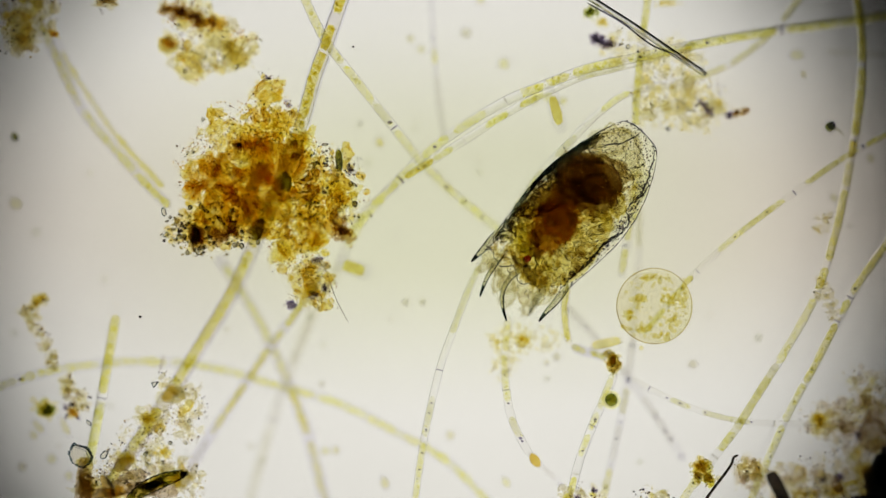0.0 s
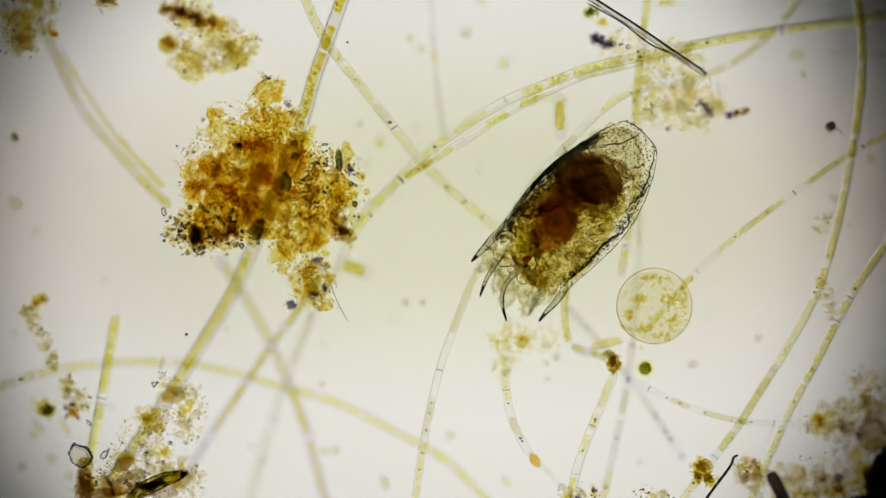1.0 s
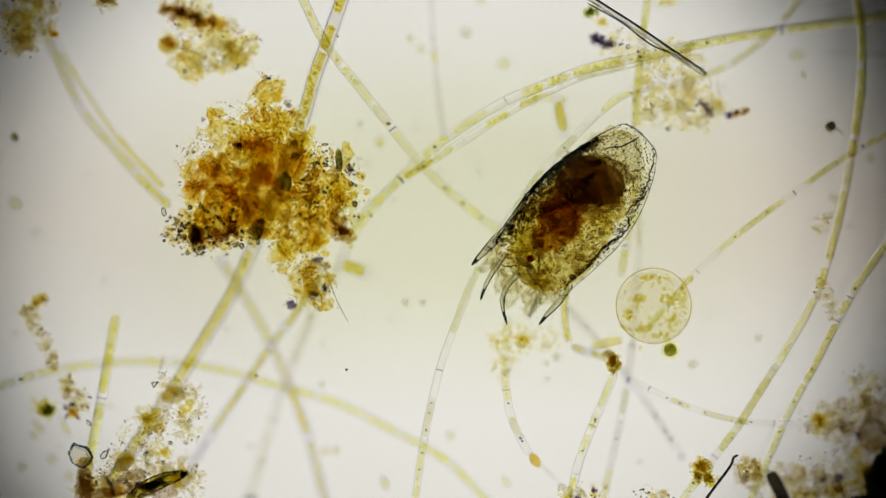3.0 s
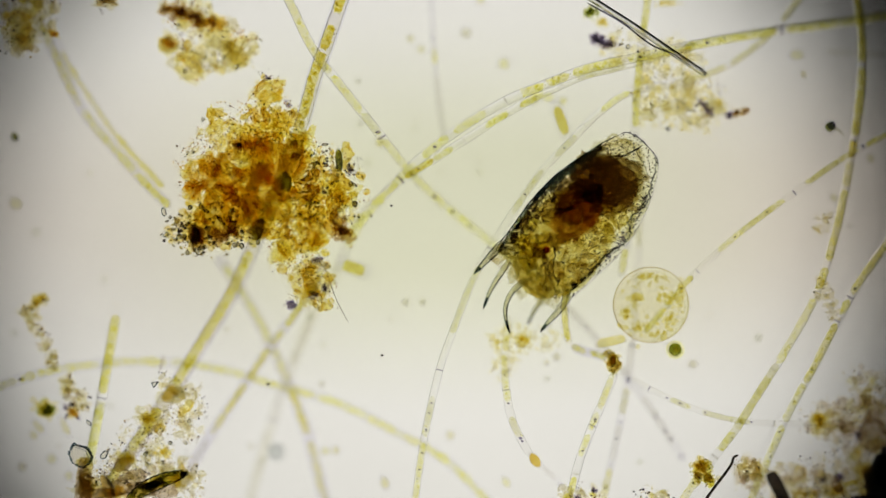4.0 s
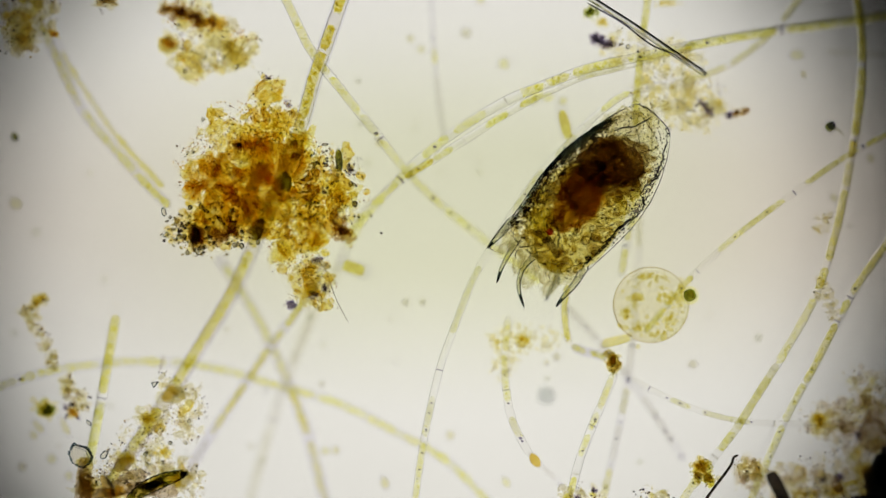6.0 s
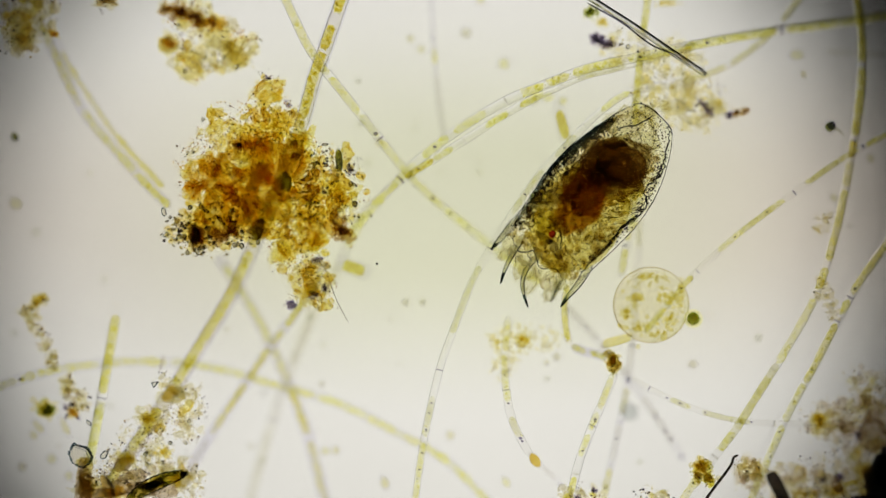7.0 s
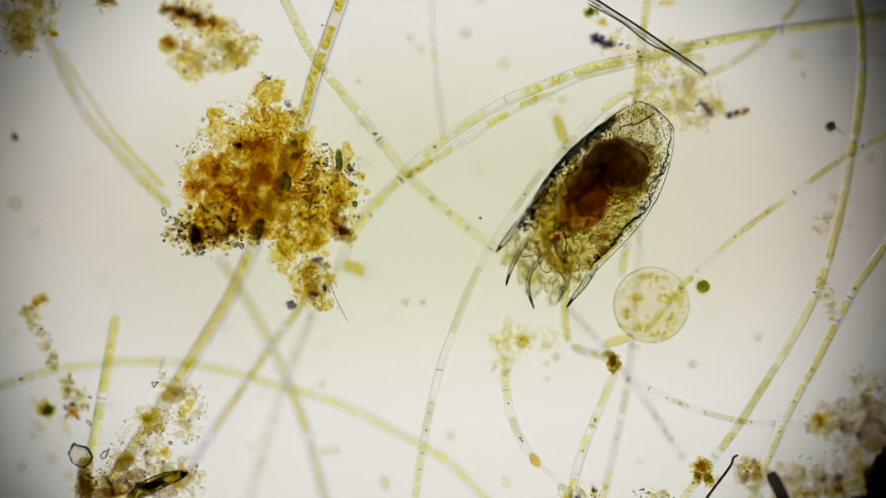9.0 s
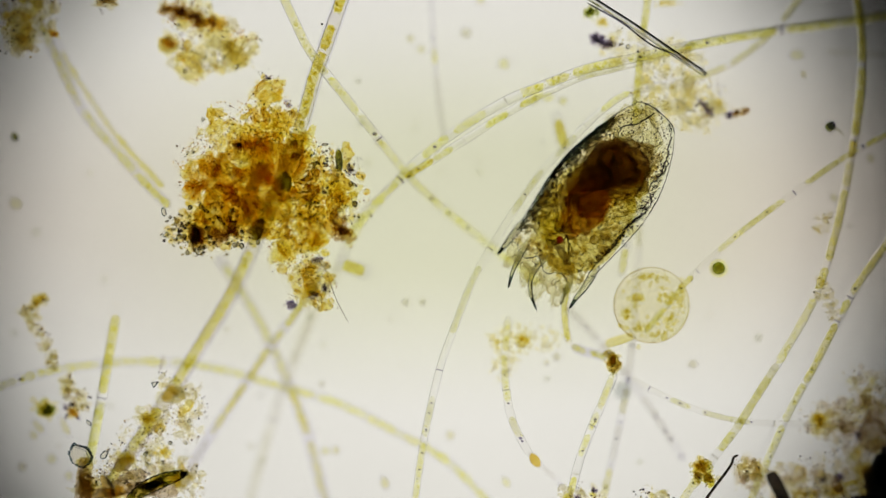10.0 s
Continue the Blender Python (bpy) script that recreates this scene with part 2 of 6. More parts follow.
M_SCALE_GREEN = speckle("green_scale", [(0.82, 0.84, 0.5), (0.7, 0.73, 0.38), (0.58, 0.62, 0.32), (0.88, 0.88, 0.58)], 0.02, 170.0)
M_FLECK = speckle("leaf_fleck", [(0.989, 0.985, 0.79), (0.979, 0.972, 0.715), (0.959, 0.948, 0.655), (0.994, 0.991, 0.85), (0.925, 0.914, 0.61), (0.984, 0.976, 0.745)], 0.0)
M_FLECK_DENSE = speckle("dense_leaf_fleck", [(0.986, 0.968, 0.728), (0.97, 0.948, 0.632), (0.948, 0.916, 0.568), (0.99, 0.976, 0.784), (0.912, 0.864, 0.52), (0.978, 0.958, 0.68)], 0.0)
M_FLECK_PALE = speckle("pale_leaf_fleck", [(0.992, 0.99, 0.872), (0.984, 0.979, 0.792), (0.988, 0.984, 0.824), (0.972, 0.966, 0.76), (0.995, 0.994, 0.92), (0.956, 0.95, 0.744)], 0.0)
M_DUST_VIOLET = speckle("violet_dust", [(0.5, 0.47, 0.58), (0.34, 0.31, 0.42), (0.66, 0.62, 0.68), (0.42, 0.4, 0.46)])
M_MUSCLE = tissue("grey_muscle", (0.86, 0.83, 0.76), (0.7, 0.66, 0.58), 120, 0.15, 0.03)
M_CROWN = glassy("clear_crown_lobe", (0.985, 0.972, 0.9), 1.04)
M_STALK = tissue("brown_stalk", (0.93, 0.88, 0.8), (0.74, 0.66, 0.55), 110, 0.14, 0.03)
M_BOAT_BROWN = tissue("brown_boat_content", (0.96, 0.9, 0.66), (0.74, 0.62, 0.4), 95, 0.1, 0.02)
M_BOAT = tissue("golden_boat_content", (0.985, 0.955, 0.55), (0.84, 0.77, 0.34), 85, 0.1, 0.02)
M_PITH = tissue("spine_pith", (0.96, 0.95, 0.86), (0.84, 0.83, 0.72), 130, 0.14, 0.02)
M_TUFT = tissue("cilia_tuft", (0.99, 0.984, 0.93), (0.93, 0.91, 0.8), 90, 0.14, 0.03)
M_RIDGE_PALE = tissue("pale_ridge", (0.86, 0.85, 0.8), (0.55, 0.53, 0.48), 150, 0.16, 0.03)
M_DUST_FLESH = speckle("fleshy_dust", [(0.9, 0.85, 0.58), (0.76, 0.67, 0.42), (0.94, 0.9, 0.68), (0.6, 0.52, 0.34), (0.45, 0.41, 0.32), (0.92, 0.86, 0.55)])
M_DUST_LEAF = speckle("leafy_dust", [(0.95, 0.93, 0.6), (0.88, 0.87, 0.5), (0.8, 0.8, 0.48), (0.95, 0.94, 0.68), (0.72, 0.72, 0.46), (0.58, 0.58, 0.42)])
M_DUST_LEMON = speckle("lemon_dust", [(0.97, 0.94, 0.66), (0.93, 0.89, 0.56), (0.98, 0.96, 0.78), (0.88, 0.83, 0.52), (0.95, 0.92, 0.62)])
M_DUST_INK = speckle("ink_dust", [(0.15, 0.15, 0.17), (0.3, 0.28, 0.26), (0.2, 0.19, 0.26), (0.45, 0.36, 0.26)])


# ---- geometry helpers ----
def stage(x, y, z=FOCUS):
    """A place from stage coordinates in micrometres: x along the slide, y across it from the far edge of the field, z above the glass."""
    k = (REACH - (z - FOCUS)) / REACH * MU
    return Vector(((x - 784) * k, (441 - y) * k, z * MU))


def mesh_of(bm, name, material):
    me = bpy.data.meshes.new(name)
    bm.to_mesh(me)
    bm.free()
    for p in me.polygons:
        p.use_smooth = True
    me.materials.append(material)
    return me


def part(name, bm, material, parent, label="", m=None):
    ob = new(name, mesh_of(bm, name, material))
    ob.parent = parent
    if m is not None:
        ob.matrix_basis = m
    return tagged(ob, label) if label else ob


def thing(name, where, label, category, group="", kind=""):
    ob = new(name)
    ob.empty_display_size = 0.01
    ob.location = where
    return tagged(ob, label, category, group, kind)


def smooth_path(points, step):
    """Points evenly spaced along a Catmull-Rom line through the given ones."""
    p = [Vector(q) for q in points]
    p = [2 * p[0] - p[1], *p, 2 * p[-1] - p[-2]]
    dense = []
    for a, b, c, d in zip(p, p[1:], p[2:], p[3:]):
        for i in range(16):
            u = i / 16
            dense.append(0.5 * (2 * b + (c - a) * u + (2 * a - 5 * b + 4 * c - d) * u * u + (3 * b - a - 3 * c + d) * u ** 3))
    dense.append(p[-2])
    out, left = [dense[0]], step
    for a, b in zip(dense, dense[1:]):
        d = (b - a).length
        while d >= left:
            a = a.lerp(b, left / d)
            out.append(a)
            d, left = (b - a).length, step
        left -= d
    return out


def tube(bm, path, radius, segs=12, flat=1.0, cap=True):
    """A round tube along a path; radius is a number or a function of the place along it from 0 to 1."""
    rings = []
    n = len(path)
    for i, c in enumerate(path):
        d = (path[min(i + 1, n - 1)] - path[max(i - 1, 0)]).normalized()
        side = d.cross(Vector((0, 0, 1)))
        side = side.normalized() if side.length > 1e-6 else Vector((1, 0, 0))
        up = side.cross(d)
        r = radius(i / max(n - 1, 1)) if callable(radius) else radius
        rings.append([bm.verts.new(c + (side * math.cos(a) + up * math.sin(a) * flat) * r)
                      for a in (2 * math.pi * k / segs for k in range(segs))])
    for a, b in zip(rings, rings[1:]):
        for k in range(segs):
            bm.faces.new((a[k], a[(k + 1) % segs], b[(k + 1) % segs], b[k]))
    if cap:
        bm.faces.new(rings[0][::-1])
        bm.faces.new(rings[-1])
    return bm


def blob(bm, centre, size, rough=0.25, scale=1.0, sub=2, seed=0.0, turn=0.0):
    """A lumpy closed body."""
    made = bmesh.ops.create_icosphere(bm, subdivisions=sub + 1, radius=1.0)["verts"]
    rot = Euler((0, 0, turn)).to_matrix()
    for v in made:
        k = 1 + rough * (noise.noise(v.co * scale * 1.3 + Vector((seed, seed * 1.7, seed * 0.3)))
                         + 0.5 * noise.noise(v.co * scale * 3.3 + Vector((seed * 0.7, seed, -seed))))
        v.co = Vector(centre) + rot @ Vector((v.co.x * size[0] * k, v.co.y * size[1] * k, v.co.z * size[2] * k))
    return bm


TEMPLATE = bmesh.new()
bmesh.ops.create_icosphere(TEMPLATE, subdivisions=1, radius=1.0)
FINE = bmesh.new()
bmesh.ops.create_icosphere(FINE, subdivisions=3, radius=1.0)
FINE_V = np.array([v.co[:] for v in FINE.verts])
FINE_F = np.array([[v.index for v in f.verts] for f in FINE.faces])
FINE.free()
GRAIN_V = np.array([v.co[:] for v in TEMPLATE.verts])
GRAIN_F = np.array([[v.index for v in f.verts] for f in TEMPLATE.faces])
TEMPLATE.free()


def dust(name, places, material, parent, seed, label=""):
    """Many small grains in one mesh; places: (centre, size across, length, height) in metres."""
    rs = np.random.RandomState(seed)
    verts, faces = [], []
    for k, (c, a, b, h) in enumerate(places):
        t = rs.uniform(0, 6.283)
        v = GRAIN_V * (1 + rs.uniform(-0.3, 0.3, (len(GRAIN_V), 1))) * (a, b, h)
        v = np.stack([v[:, 0] * math.cos(t) - v[:, 1] * math.sin(t), v[:, 0] * math.sin(t) + v[:, 1] * math.cos(t), v[:, 2]], 1)
        verts.append(v + np.array(c[:]))
        faces.append(GRAIN_F + k * len(GRAIN_V))
    me = bpy.data.meshes.new(name)
    me.from_pydata(np.concatenate(verts).tolist(), [], np.concatenate(faces).tolist())
    me.materials.append(material)
    ob = new(name, me)
    ob.parent = parent
    return tagged(ob, label, kind="stuff")


def scales(name, places, material, parent, seed, label="", kind=""):
    """Many thin ragged scales in one mesh; places: (centre, radius) in metres."""
    rs = np.random.RandomState(seed)
    verts, faces = [], []
    for k, (c, r) in enumerate(places):
        w = rs.uniform(-1, 1, (5, 3)) * np.array([[1.6], [2.6], [4], [6.5], [9]])
        ph = rs.uniform(0, 6.28, 5)
        bump = sum(a * np.sin(FINE_V @ w[i] + ph[i]) for i, a in enumerate((0.2, 0.16, 0.12, 0.09, 0.07)))
        v = FINE_V * (1 + bump[:, None]) * (r, r * rs.uniform(0.6, 1), r * 0.3)
        t = Euler((rs.uniform(-0.6, 0.6), rs.uniform(-0.6, 0.6), rs.uniform(0, 6.28))).to_matrix()
        verts.append(v @ np.array(t).T + np.array(c[:]))
        faces.append(FINE_F + k * len(FINE_V))
    me = bpy.data.meshes.new(name)
    v, f = np.concatenate(verts), np.concatenate(faces)
    me.vertices.add(len(v))
    me.vertices.foreach_set("co", v.ravel())
    me.loops.add(f.size)
    me.loops.foreach_set("vertex_index", f.ravel().astype(np.int32))
    me.polygons.add(len(f))
    me.polygons.foreach_set("loop_start", np.arange(0, f.size, 3, dtype=np.int32))
    me.update(calc_edges=True)
    me.polygons.foreach_set("use_smooth", np.ones(len(f), dtype=bool))
    me.materials.append(material)
    ob = new(name, me)
    ob.parent = parent
    return tagged(ob, label, kind=kind)


def flake(r, seed, flat=0.35, ragged=0.65, sub=3):
    """A ragged flat lump of debris."""
    bm = bmesh.new()
    made = bmesh.ops.create_icosphere(bm, subdivisions=sub + 1, radius=1.0)["verts"]
    o = Vector((seed, seed * 1.7, -seed))
    for v in made:
        k = 1 + ragged * (noise.noise(v.co * 1.6 + o) + 0.6 * noise.noise(v.co * 4.0 + o) + 0.35 * noise.noise(v.co * 9.0 - o))
        v.co = Vector((v.co.x * k, v.co.y * k, v.co.z * k * flat)) * r
    return bm


# ---- setting ----
def box(bm, x0, y0, z0, x1, y1, z1):
    made = bmesh.ops.create_cube(bm, size=1)["verts"]
    for v in made:
        v.co = Vector(((x0 + x1) / 2 + v.co.x * (x1 - x0), (y0 + y1) / 2 + v.co.y * (y1 - y0), (z0 + z1) / 2 + v.co.z * (z1 - z0)))
    return bm


def ring_plate(bm, inner, outer, z0, z1, segs=96):
    loops = [[bm.verts.new((r * math.cos(2 * math.pi * k / segs), r * math.sin(2 * math.pi * k / segs), z)) for k in range(segs)]
             for r, z in ((inner, z0), (outer, z0), (outer, z1), (inner, z1))]
    for a, b in zip(loops, loops[1:] + loops[:1]):
        for k in range(segs):
            bm.faces.new((a[k], a[(k + 1) % segs], b[(k + 1) % segs], b[k]))
    return bm


def build_setting():
    bm = box(bmesh.new(), -1.6, -1.3, -0.10, 1.6, 1.3, 0.0)
    bmesh.ops.bevel(bm, geom=list(bm.edges), offset=0.01, segments=2, affect="EDGES")
    slide = new("glass_slide", mesh_of(bm, "glass_slide", M_SLIDE))
    for p in slide.data.polygons:
        p.use_smooth = False
    tagged(slide, "clear glass microscope slide under the wet mount", "glass slide", kind="structure")
    ring = new("field_diaphragm", mesh_of(ring_plate(bmesh.new(), 1.078, 2.3, -2.22, -2.2), "field_diaphragm", M_BLACK))
    ring.location = (-0.044, -0.05, 0)
    tagged(ring, "black round diaphragm below the frosted plate", "diaphragm", kind="structure")
    bm = bmesh.new()
    bmesh.ops.create_cone(bm, cap_ends=True, segments=96, radius1=2.0, radius2=2.0, depth=0.04)
    plate = new("light_diffuser", mesh_of(bm, "light_diffuser", M_FROST))
    for p in plate.data.polygons:
        p.use_smooth = False
    plate.location = (0, 0, -2.0)
    # Unseen plate, added to tint and darken the middle of the field.
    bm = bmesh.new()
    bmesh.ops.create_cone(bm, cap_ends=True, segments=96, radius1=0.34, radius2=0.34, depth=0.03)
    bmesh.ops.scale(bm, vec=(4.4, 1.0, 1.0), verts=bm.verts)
    tint = new("added_field_tint", mesh_of(bm, "added_field_tint", M_FIELD_SHADING))
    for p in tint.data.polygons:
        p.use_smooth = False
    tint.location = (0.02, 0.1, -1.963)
    tagged(tint, "oblong tinted plate added on the diffuser to shade and tint the field", "colour filter", kind="structure")
    tagged(plate, "white frosted glass plate over the lamp", "light diffuser", kind="structure")


build_setting()


# ---- algal filaments ----
def rod_of(name, label, points, width, material, group=""):
    """A plain solid thread or rod with rounded ends."""
    origin = stage(*points[len(points) // 2])
    top = thing(name, origin, label, name.replace("_", " "), group)
    path = smooth_path([stage(*p) - origin for p in points], 5 * MU)
    part("shaft", tube(bmesh.new(), path, lambda u: width / 2 * MU * min(1.0, 0.6 + 0.2 * min(u, 1 - u) * len(path)) * (1 + 0.1 * noise.noise(Vector((u * len(path) * 0.5, width, 0)))), 12), material, top)
    return top


def filament(label, points, width, wall, fill, septa=(), drops=(), spots=(), core=0.9, shift=0.0, halo=0.0, seed=1, lumps=0.16, spot=0.3):
    """A thread of cells. Points: x, y, height. Fill: stretches of cell content from one place to another and their
    material; septa: cross walls, an open ring where the third number is 1; drops: oil drops; spots: dark granules.
    Core: width of the content against the wall's, shift: how far it lies to one side, in widths, standing in for
    oblique light; halo: width of the painted lilac light fringe against the wall's."""
    rnd = random.Random(seed)
    origin = stage(*points[len(points) // 2])
    top = thing("algal_filament", origin, label, "algal filament", "algal filaments")
    r = width / 2 * MU
    path = smooth_path([stage(*p) - origin for p in points], 6 * MU)
    n = len(path)
    flat = []
    for p in path:
        q = p + origin
        k = (REACH - (q.z / MU - FOCUS)) / REACH * MU
        flat.append((784 + q.x / k, 441 - q.y / k))

    def at(x, y):
        return min(range(n), key=lambda i: (flat[i][0] - x) ** 2 + (flat[i][1] - y) ** 2)

    def heading(i):
        return (path[min(i + 1, n - 1)] - path[max(i - 1, 0)]).normalized()

    def girth(u):
        e = min(u, 1 - u) * n * 6
        return r * (1 - 0.55 * max(0.0, 1 - e / 8.0)) * (1 + 0.05 * noise.noise(Vector((u * n * 0.2, seed, 0))))
    sheath = part("wall", tube(bmesh.new(), path, girth, 14), wall, top)
    # Outer tube paints the lilac fringe that the lens leaves round a thread.
    if halo:
        part("slime_sheath", tube(bmesh.new(), path, lambda u: halo * girth(u), 12), M_HALO if halo > 1.25 else M_HALO_FAINT, top, "lilac fringe of light round the thread")
    bits, clear, flecks = [], [], {}
    for x0, y0, x1, y1, body in fill:
        i, j = sorted((at(x0, y0), at(x1, y1)))
        if j - i < 2:
            continue
        seg = smooth_path(path[i:j + 1], 3 * MU)
        side = [heading(min(n - 1, i + int(q * 0.5))).cross(Vector((0, 0, 1))).normalized() for q in range(len(seg))]
        m, s = len(seg), rnd.uniform(0, 50)
        seg = [p + d * r * (2 * shift + 0.4 * lumps * noise.noise(Vector((q * 0.13, s, 3)))) for q, (p, d) in enumerate(zip(seg, side))]

        def lumpy(u, m=m, s=s):
            e = min(u, 1 - u) * m * 3
            return r * core * (1 - 0.6 * max(0.0, 1 - e / 7.0) ** 1.5) * (1 + lumps * noise.noise(Vector((u * m * 0.22, s, 0))) + 0.5 * lumps * noise.noise(Vector((u * m * 0.6, s, 4))) + 0.8 * lumps * min(0.0, noise.noise(Vector((u * m * 0.1, s, 7)))))
        part("chloroplast", tube(bmesh.new(), seg, lumpy, 10), body, top)
        # Beads stand in for bright spots that the thread focuses like a lens.
        if body is M_CHLORO_FAINT:
            step = 4
            while step < m - 4:
                g = rnd.uniform(0.35, 0.6) * r * core
                c = seg[step] + Vector((rnd.uniform(-0.3, 0.3), rnd.uniform(-0.3, 0.3), 0.2)) * r * core
                part("plastid_bead", blob(bmesh.new(), c, (g * 1.3, g, g), 0.2, 1, 1, step), body, top)
                step += rnd.randrange(4, 11)
        for q in range(int(m * {M_CHLORO: 1.9, M_CHLORO_DENSE: 2.6, M_CHLORO_PALE: 1.5, M_CHLORO_SOFT: 1.4, M_CHLORO_THIN: 0.6}.get(body, 0))):
            k = rnd.randrange(m)
            a, b = rnd.uniform(0, 6.283), math.sqrt(rnd.random()) * 0.84
            c = seg[k] + (side[k] * math.cos(a) + Vector((0, 0, math.sin(a)))) * b * r * core
            g = rnd.uniform(0.1, 0.3) * r
            flecks.setdefault({M_CHLORO: M_FLECK, M_CHLORO_DENSE: M_FLECK_DENSE, M_CHLORO_SOFT: M_FLECK}.get(body, M_FLECK_PALE), []).append((c, g * rnd.uniform(1.0, 1.9), g, g * 0.6))
        busy = {M_CHLORO: 0.4, M_CHLORO_DENSE: 0.35, M_CHLORO_PALE: 0.22, M_CHLORO_THIN: 0.1}.get(body, 0.0)
        for q in range(int(m * busy)):
            c = seg[rnd.randrange(m)] + Vector((rnd.uniform(-0.7, 0.7), rnd.uniform(-0.7, 0.7), 0.5)) * r * core
            g = rnd.uniform(0.7, 1.7) * MU
            (bits if q % 3 else clear).append((c, g * 1.3, g, g))
    for material, places in flecks.items():
        dust("plastid_flecks", places, material, top, seed + 2)
    if bits:
        dust("granulation", bits, M_DUST_LEAF, top, seed)
    if clear:
        dust("clear_granulation", clear, M_DROP, top, seed + 1)
    for x, y, *ring in septa:
        i = at(x, y)
        d = heading(i)
        if ring:
            bm = blob(bmesh.new(), (0, 0, 0), (2.2 * MU, r * 0.9, r * 0.9), 0.04, 1, 2, x)
            part("septum", bm, M_SEPTUM_RING, sheath, "", Matrix.Translation(path[i]) @ pose(0, 0, 0, 0, 0, math.degrees(math.atan2(d.y, d.x))))
        else:
            part("septum", tube(bmesh.new(), [path[i] - d * 0.7 * MU, path[i] + d * 0.7 * MU], r * 0.93, 12), M_SEPTUM, sheath)
    for x, y in spots:
        g = spot * rnd.uniform(0.7, 1.2) * r
        part("dark_granule", blob(bmesh.new(), path[at(x, y)], (g * 1.4, g, g), 0.2, 1, 1, x), M_SPOT, top)
    for x, y in drops:
        part("oil_drop", blob(bmesh.new(), path[at(x, y)], (r * 0.46, r * 0.46, r * 0.46), 0.08, 1, 2, x), M_THREAD_DROP, top)
    return top


PALE = "pale yellow-green thread of algal cells with thin clear walls"
DENSE = "golden yellow-green algal thread with dense cell content"
FAINT = "faint blurred algal thread lying deep in the water"
MOVING = {}

filament(DENSE, [(612, -20, 102), (580, 72, 100), (556, 140, 96), (536, 212, 90), (505, 300, 84), (447, 440, 70), (405, 530, 65), (350, 620, 65), (300, 700, 70), (232, 800, 75), (192, 862, 74)], 23, M_WALL_YELLOW,
         [(612, -20, 597, 25, M_CHLORO_DENSE), (590, 50, 573, 90, M_CHLORO_DENSE), (571, 95, 536, 212, M_CHLORO_DENSE), (536, 215, 447, 440, M_CHLORO_DENSE), (445, 445, 310, 682, M_CHLORO_SOFT), (308, 685, 290, 712, M_RUST), (285, 722, 234, 797, M_CHLORO_SOFT), (231, 802, 194, 860, M_CHLORO_SOFT)],
         core=0.78, shift=0.1, halo=1.3, seed=3)
MOVING["thread"] = filament("clear algal thread with dark oil drops, slipping sideways", [(490, -95, 106), (533, -15, 105), (575, 70, 104), (630, 142, 103), (690, 217, 92), (740, 280, 70), (800, 340, 54), (890, 412, 45), (985, 485, 40)], 16, M_WALL,
         [(500, -80, 608, 110, M_CHLORO_PALE), (612, 115, 662, 180, M_CHLORO_PALE), (664, 184, 695, 224, M_CHLORO_THIN), (700, 230, 810, 350, M_CHLORO_FAINT), (813, 353, 985, 485, M_CHLORO_FAINT)],
         [(697, 226)], [(550, 20), (578, 66), (602, 102), (629, 140)], [(692, 216), (753, 293), (790, 328), (822, 360), (852, 382)], spot=0.36, seed=4)
filament(PALE, [(1610, 22, 42), (1520, 36, 44), (1430, 48, 50), (1330, 62, 62), (1220, 82, 78), (1110, 106, 95), (1040, 122, 100), (960, 152, 100), (890, 182, 100), (815, 227, 97), (745, 280, 90), (690, 335, 78), (640, 392, 60), (600, 468, 42)], 17, M_WALL,
         [(1610, 22, 1390, 55, M_CHLORO), (1370, 58, 1210, 84, M_CHLORO), (1195, 87, 1112, 106, M_CHLORO_PALE), (1100, 109, 1012, 131, M_CHLORO), (1004, 135, 965, 149, M_CHLORO), (962, 151, 924, 168, M_CHLORO), (858, 199, 800, 236, M_CHLORO_PALE), (795, 240, 745, 280, M_CHLORO_PALE), (735, 290, 690, 335, M_CHLORO_PALE), (680, 345, 615, 440, M_CHLORO_FAINT)],
         [(1385, 56), (893, 179, 1), (710, 316)], (), [(1250, 77), (770, 258), (1130, 102)], core=0.9, seed=5)
filament("grey blurred end of a thread sunk deep in the water", [(604, 460, 42), (575, 515, 30), (550, 565, 22), (510, 665, 14), (475, 770, 12), (440, 895, 12)], 20, M_SMOKE,
         [(600, 468, 560, 545, M_SMOKE), (556, 552, 516, 650, M_SMOKE), (508, 670, 487, 735, M_HALO_FAINT), (478, 760, 440, 895, M_SMOKE)], [(483, 746)], core=0.7, seed=58)
filament(PALE, [(1230, 82, 72), (1170, 98, 80), (1112, 115, 90), (1085, 122, 96), (1030, 136, 100), (960, 167, 101), (893, 203, 101), (830, 244, 100), (755, 290, 96), (705, 324, 88), (645, 376, 72), (605, 430, 55)], 14, M_WALL,
         [(1230, 82, 1130, 110, M_CHLORO_PALE), (1105, 118, 1020, 139, M_CHLORO_THIN), (960, 167, 918, 189, M_CHLORO), (900, 199, 860, 226, M_CHLORO), (800, 263, 768, 282, M_CHLORO_PALE), (765, 284, 718, 315, M_CHLORO_DENSE), (700, 328, 655, 365, M_CHLORO_FAINT), (645, 376, 605, 430, M_CHLORO_FAINT)],
         [(994, 151, 1), (822, 249, 1), (712, 319)], [(932, 181), (922, 186), (892, 203), (867, 221), (947, 174)], [(742, 300)], core=0.88, seed=6)
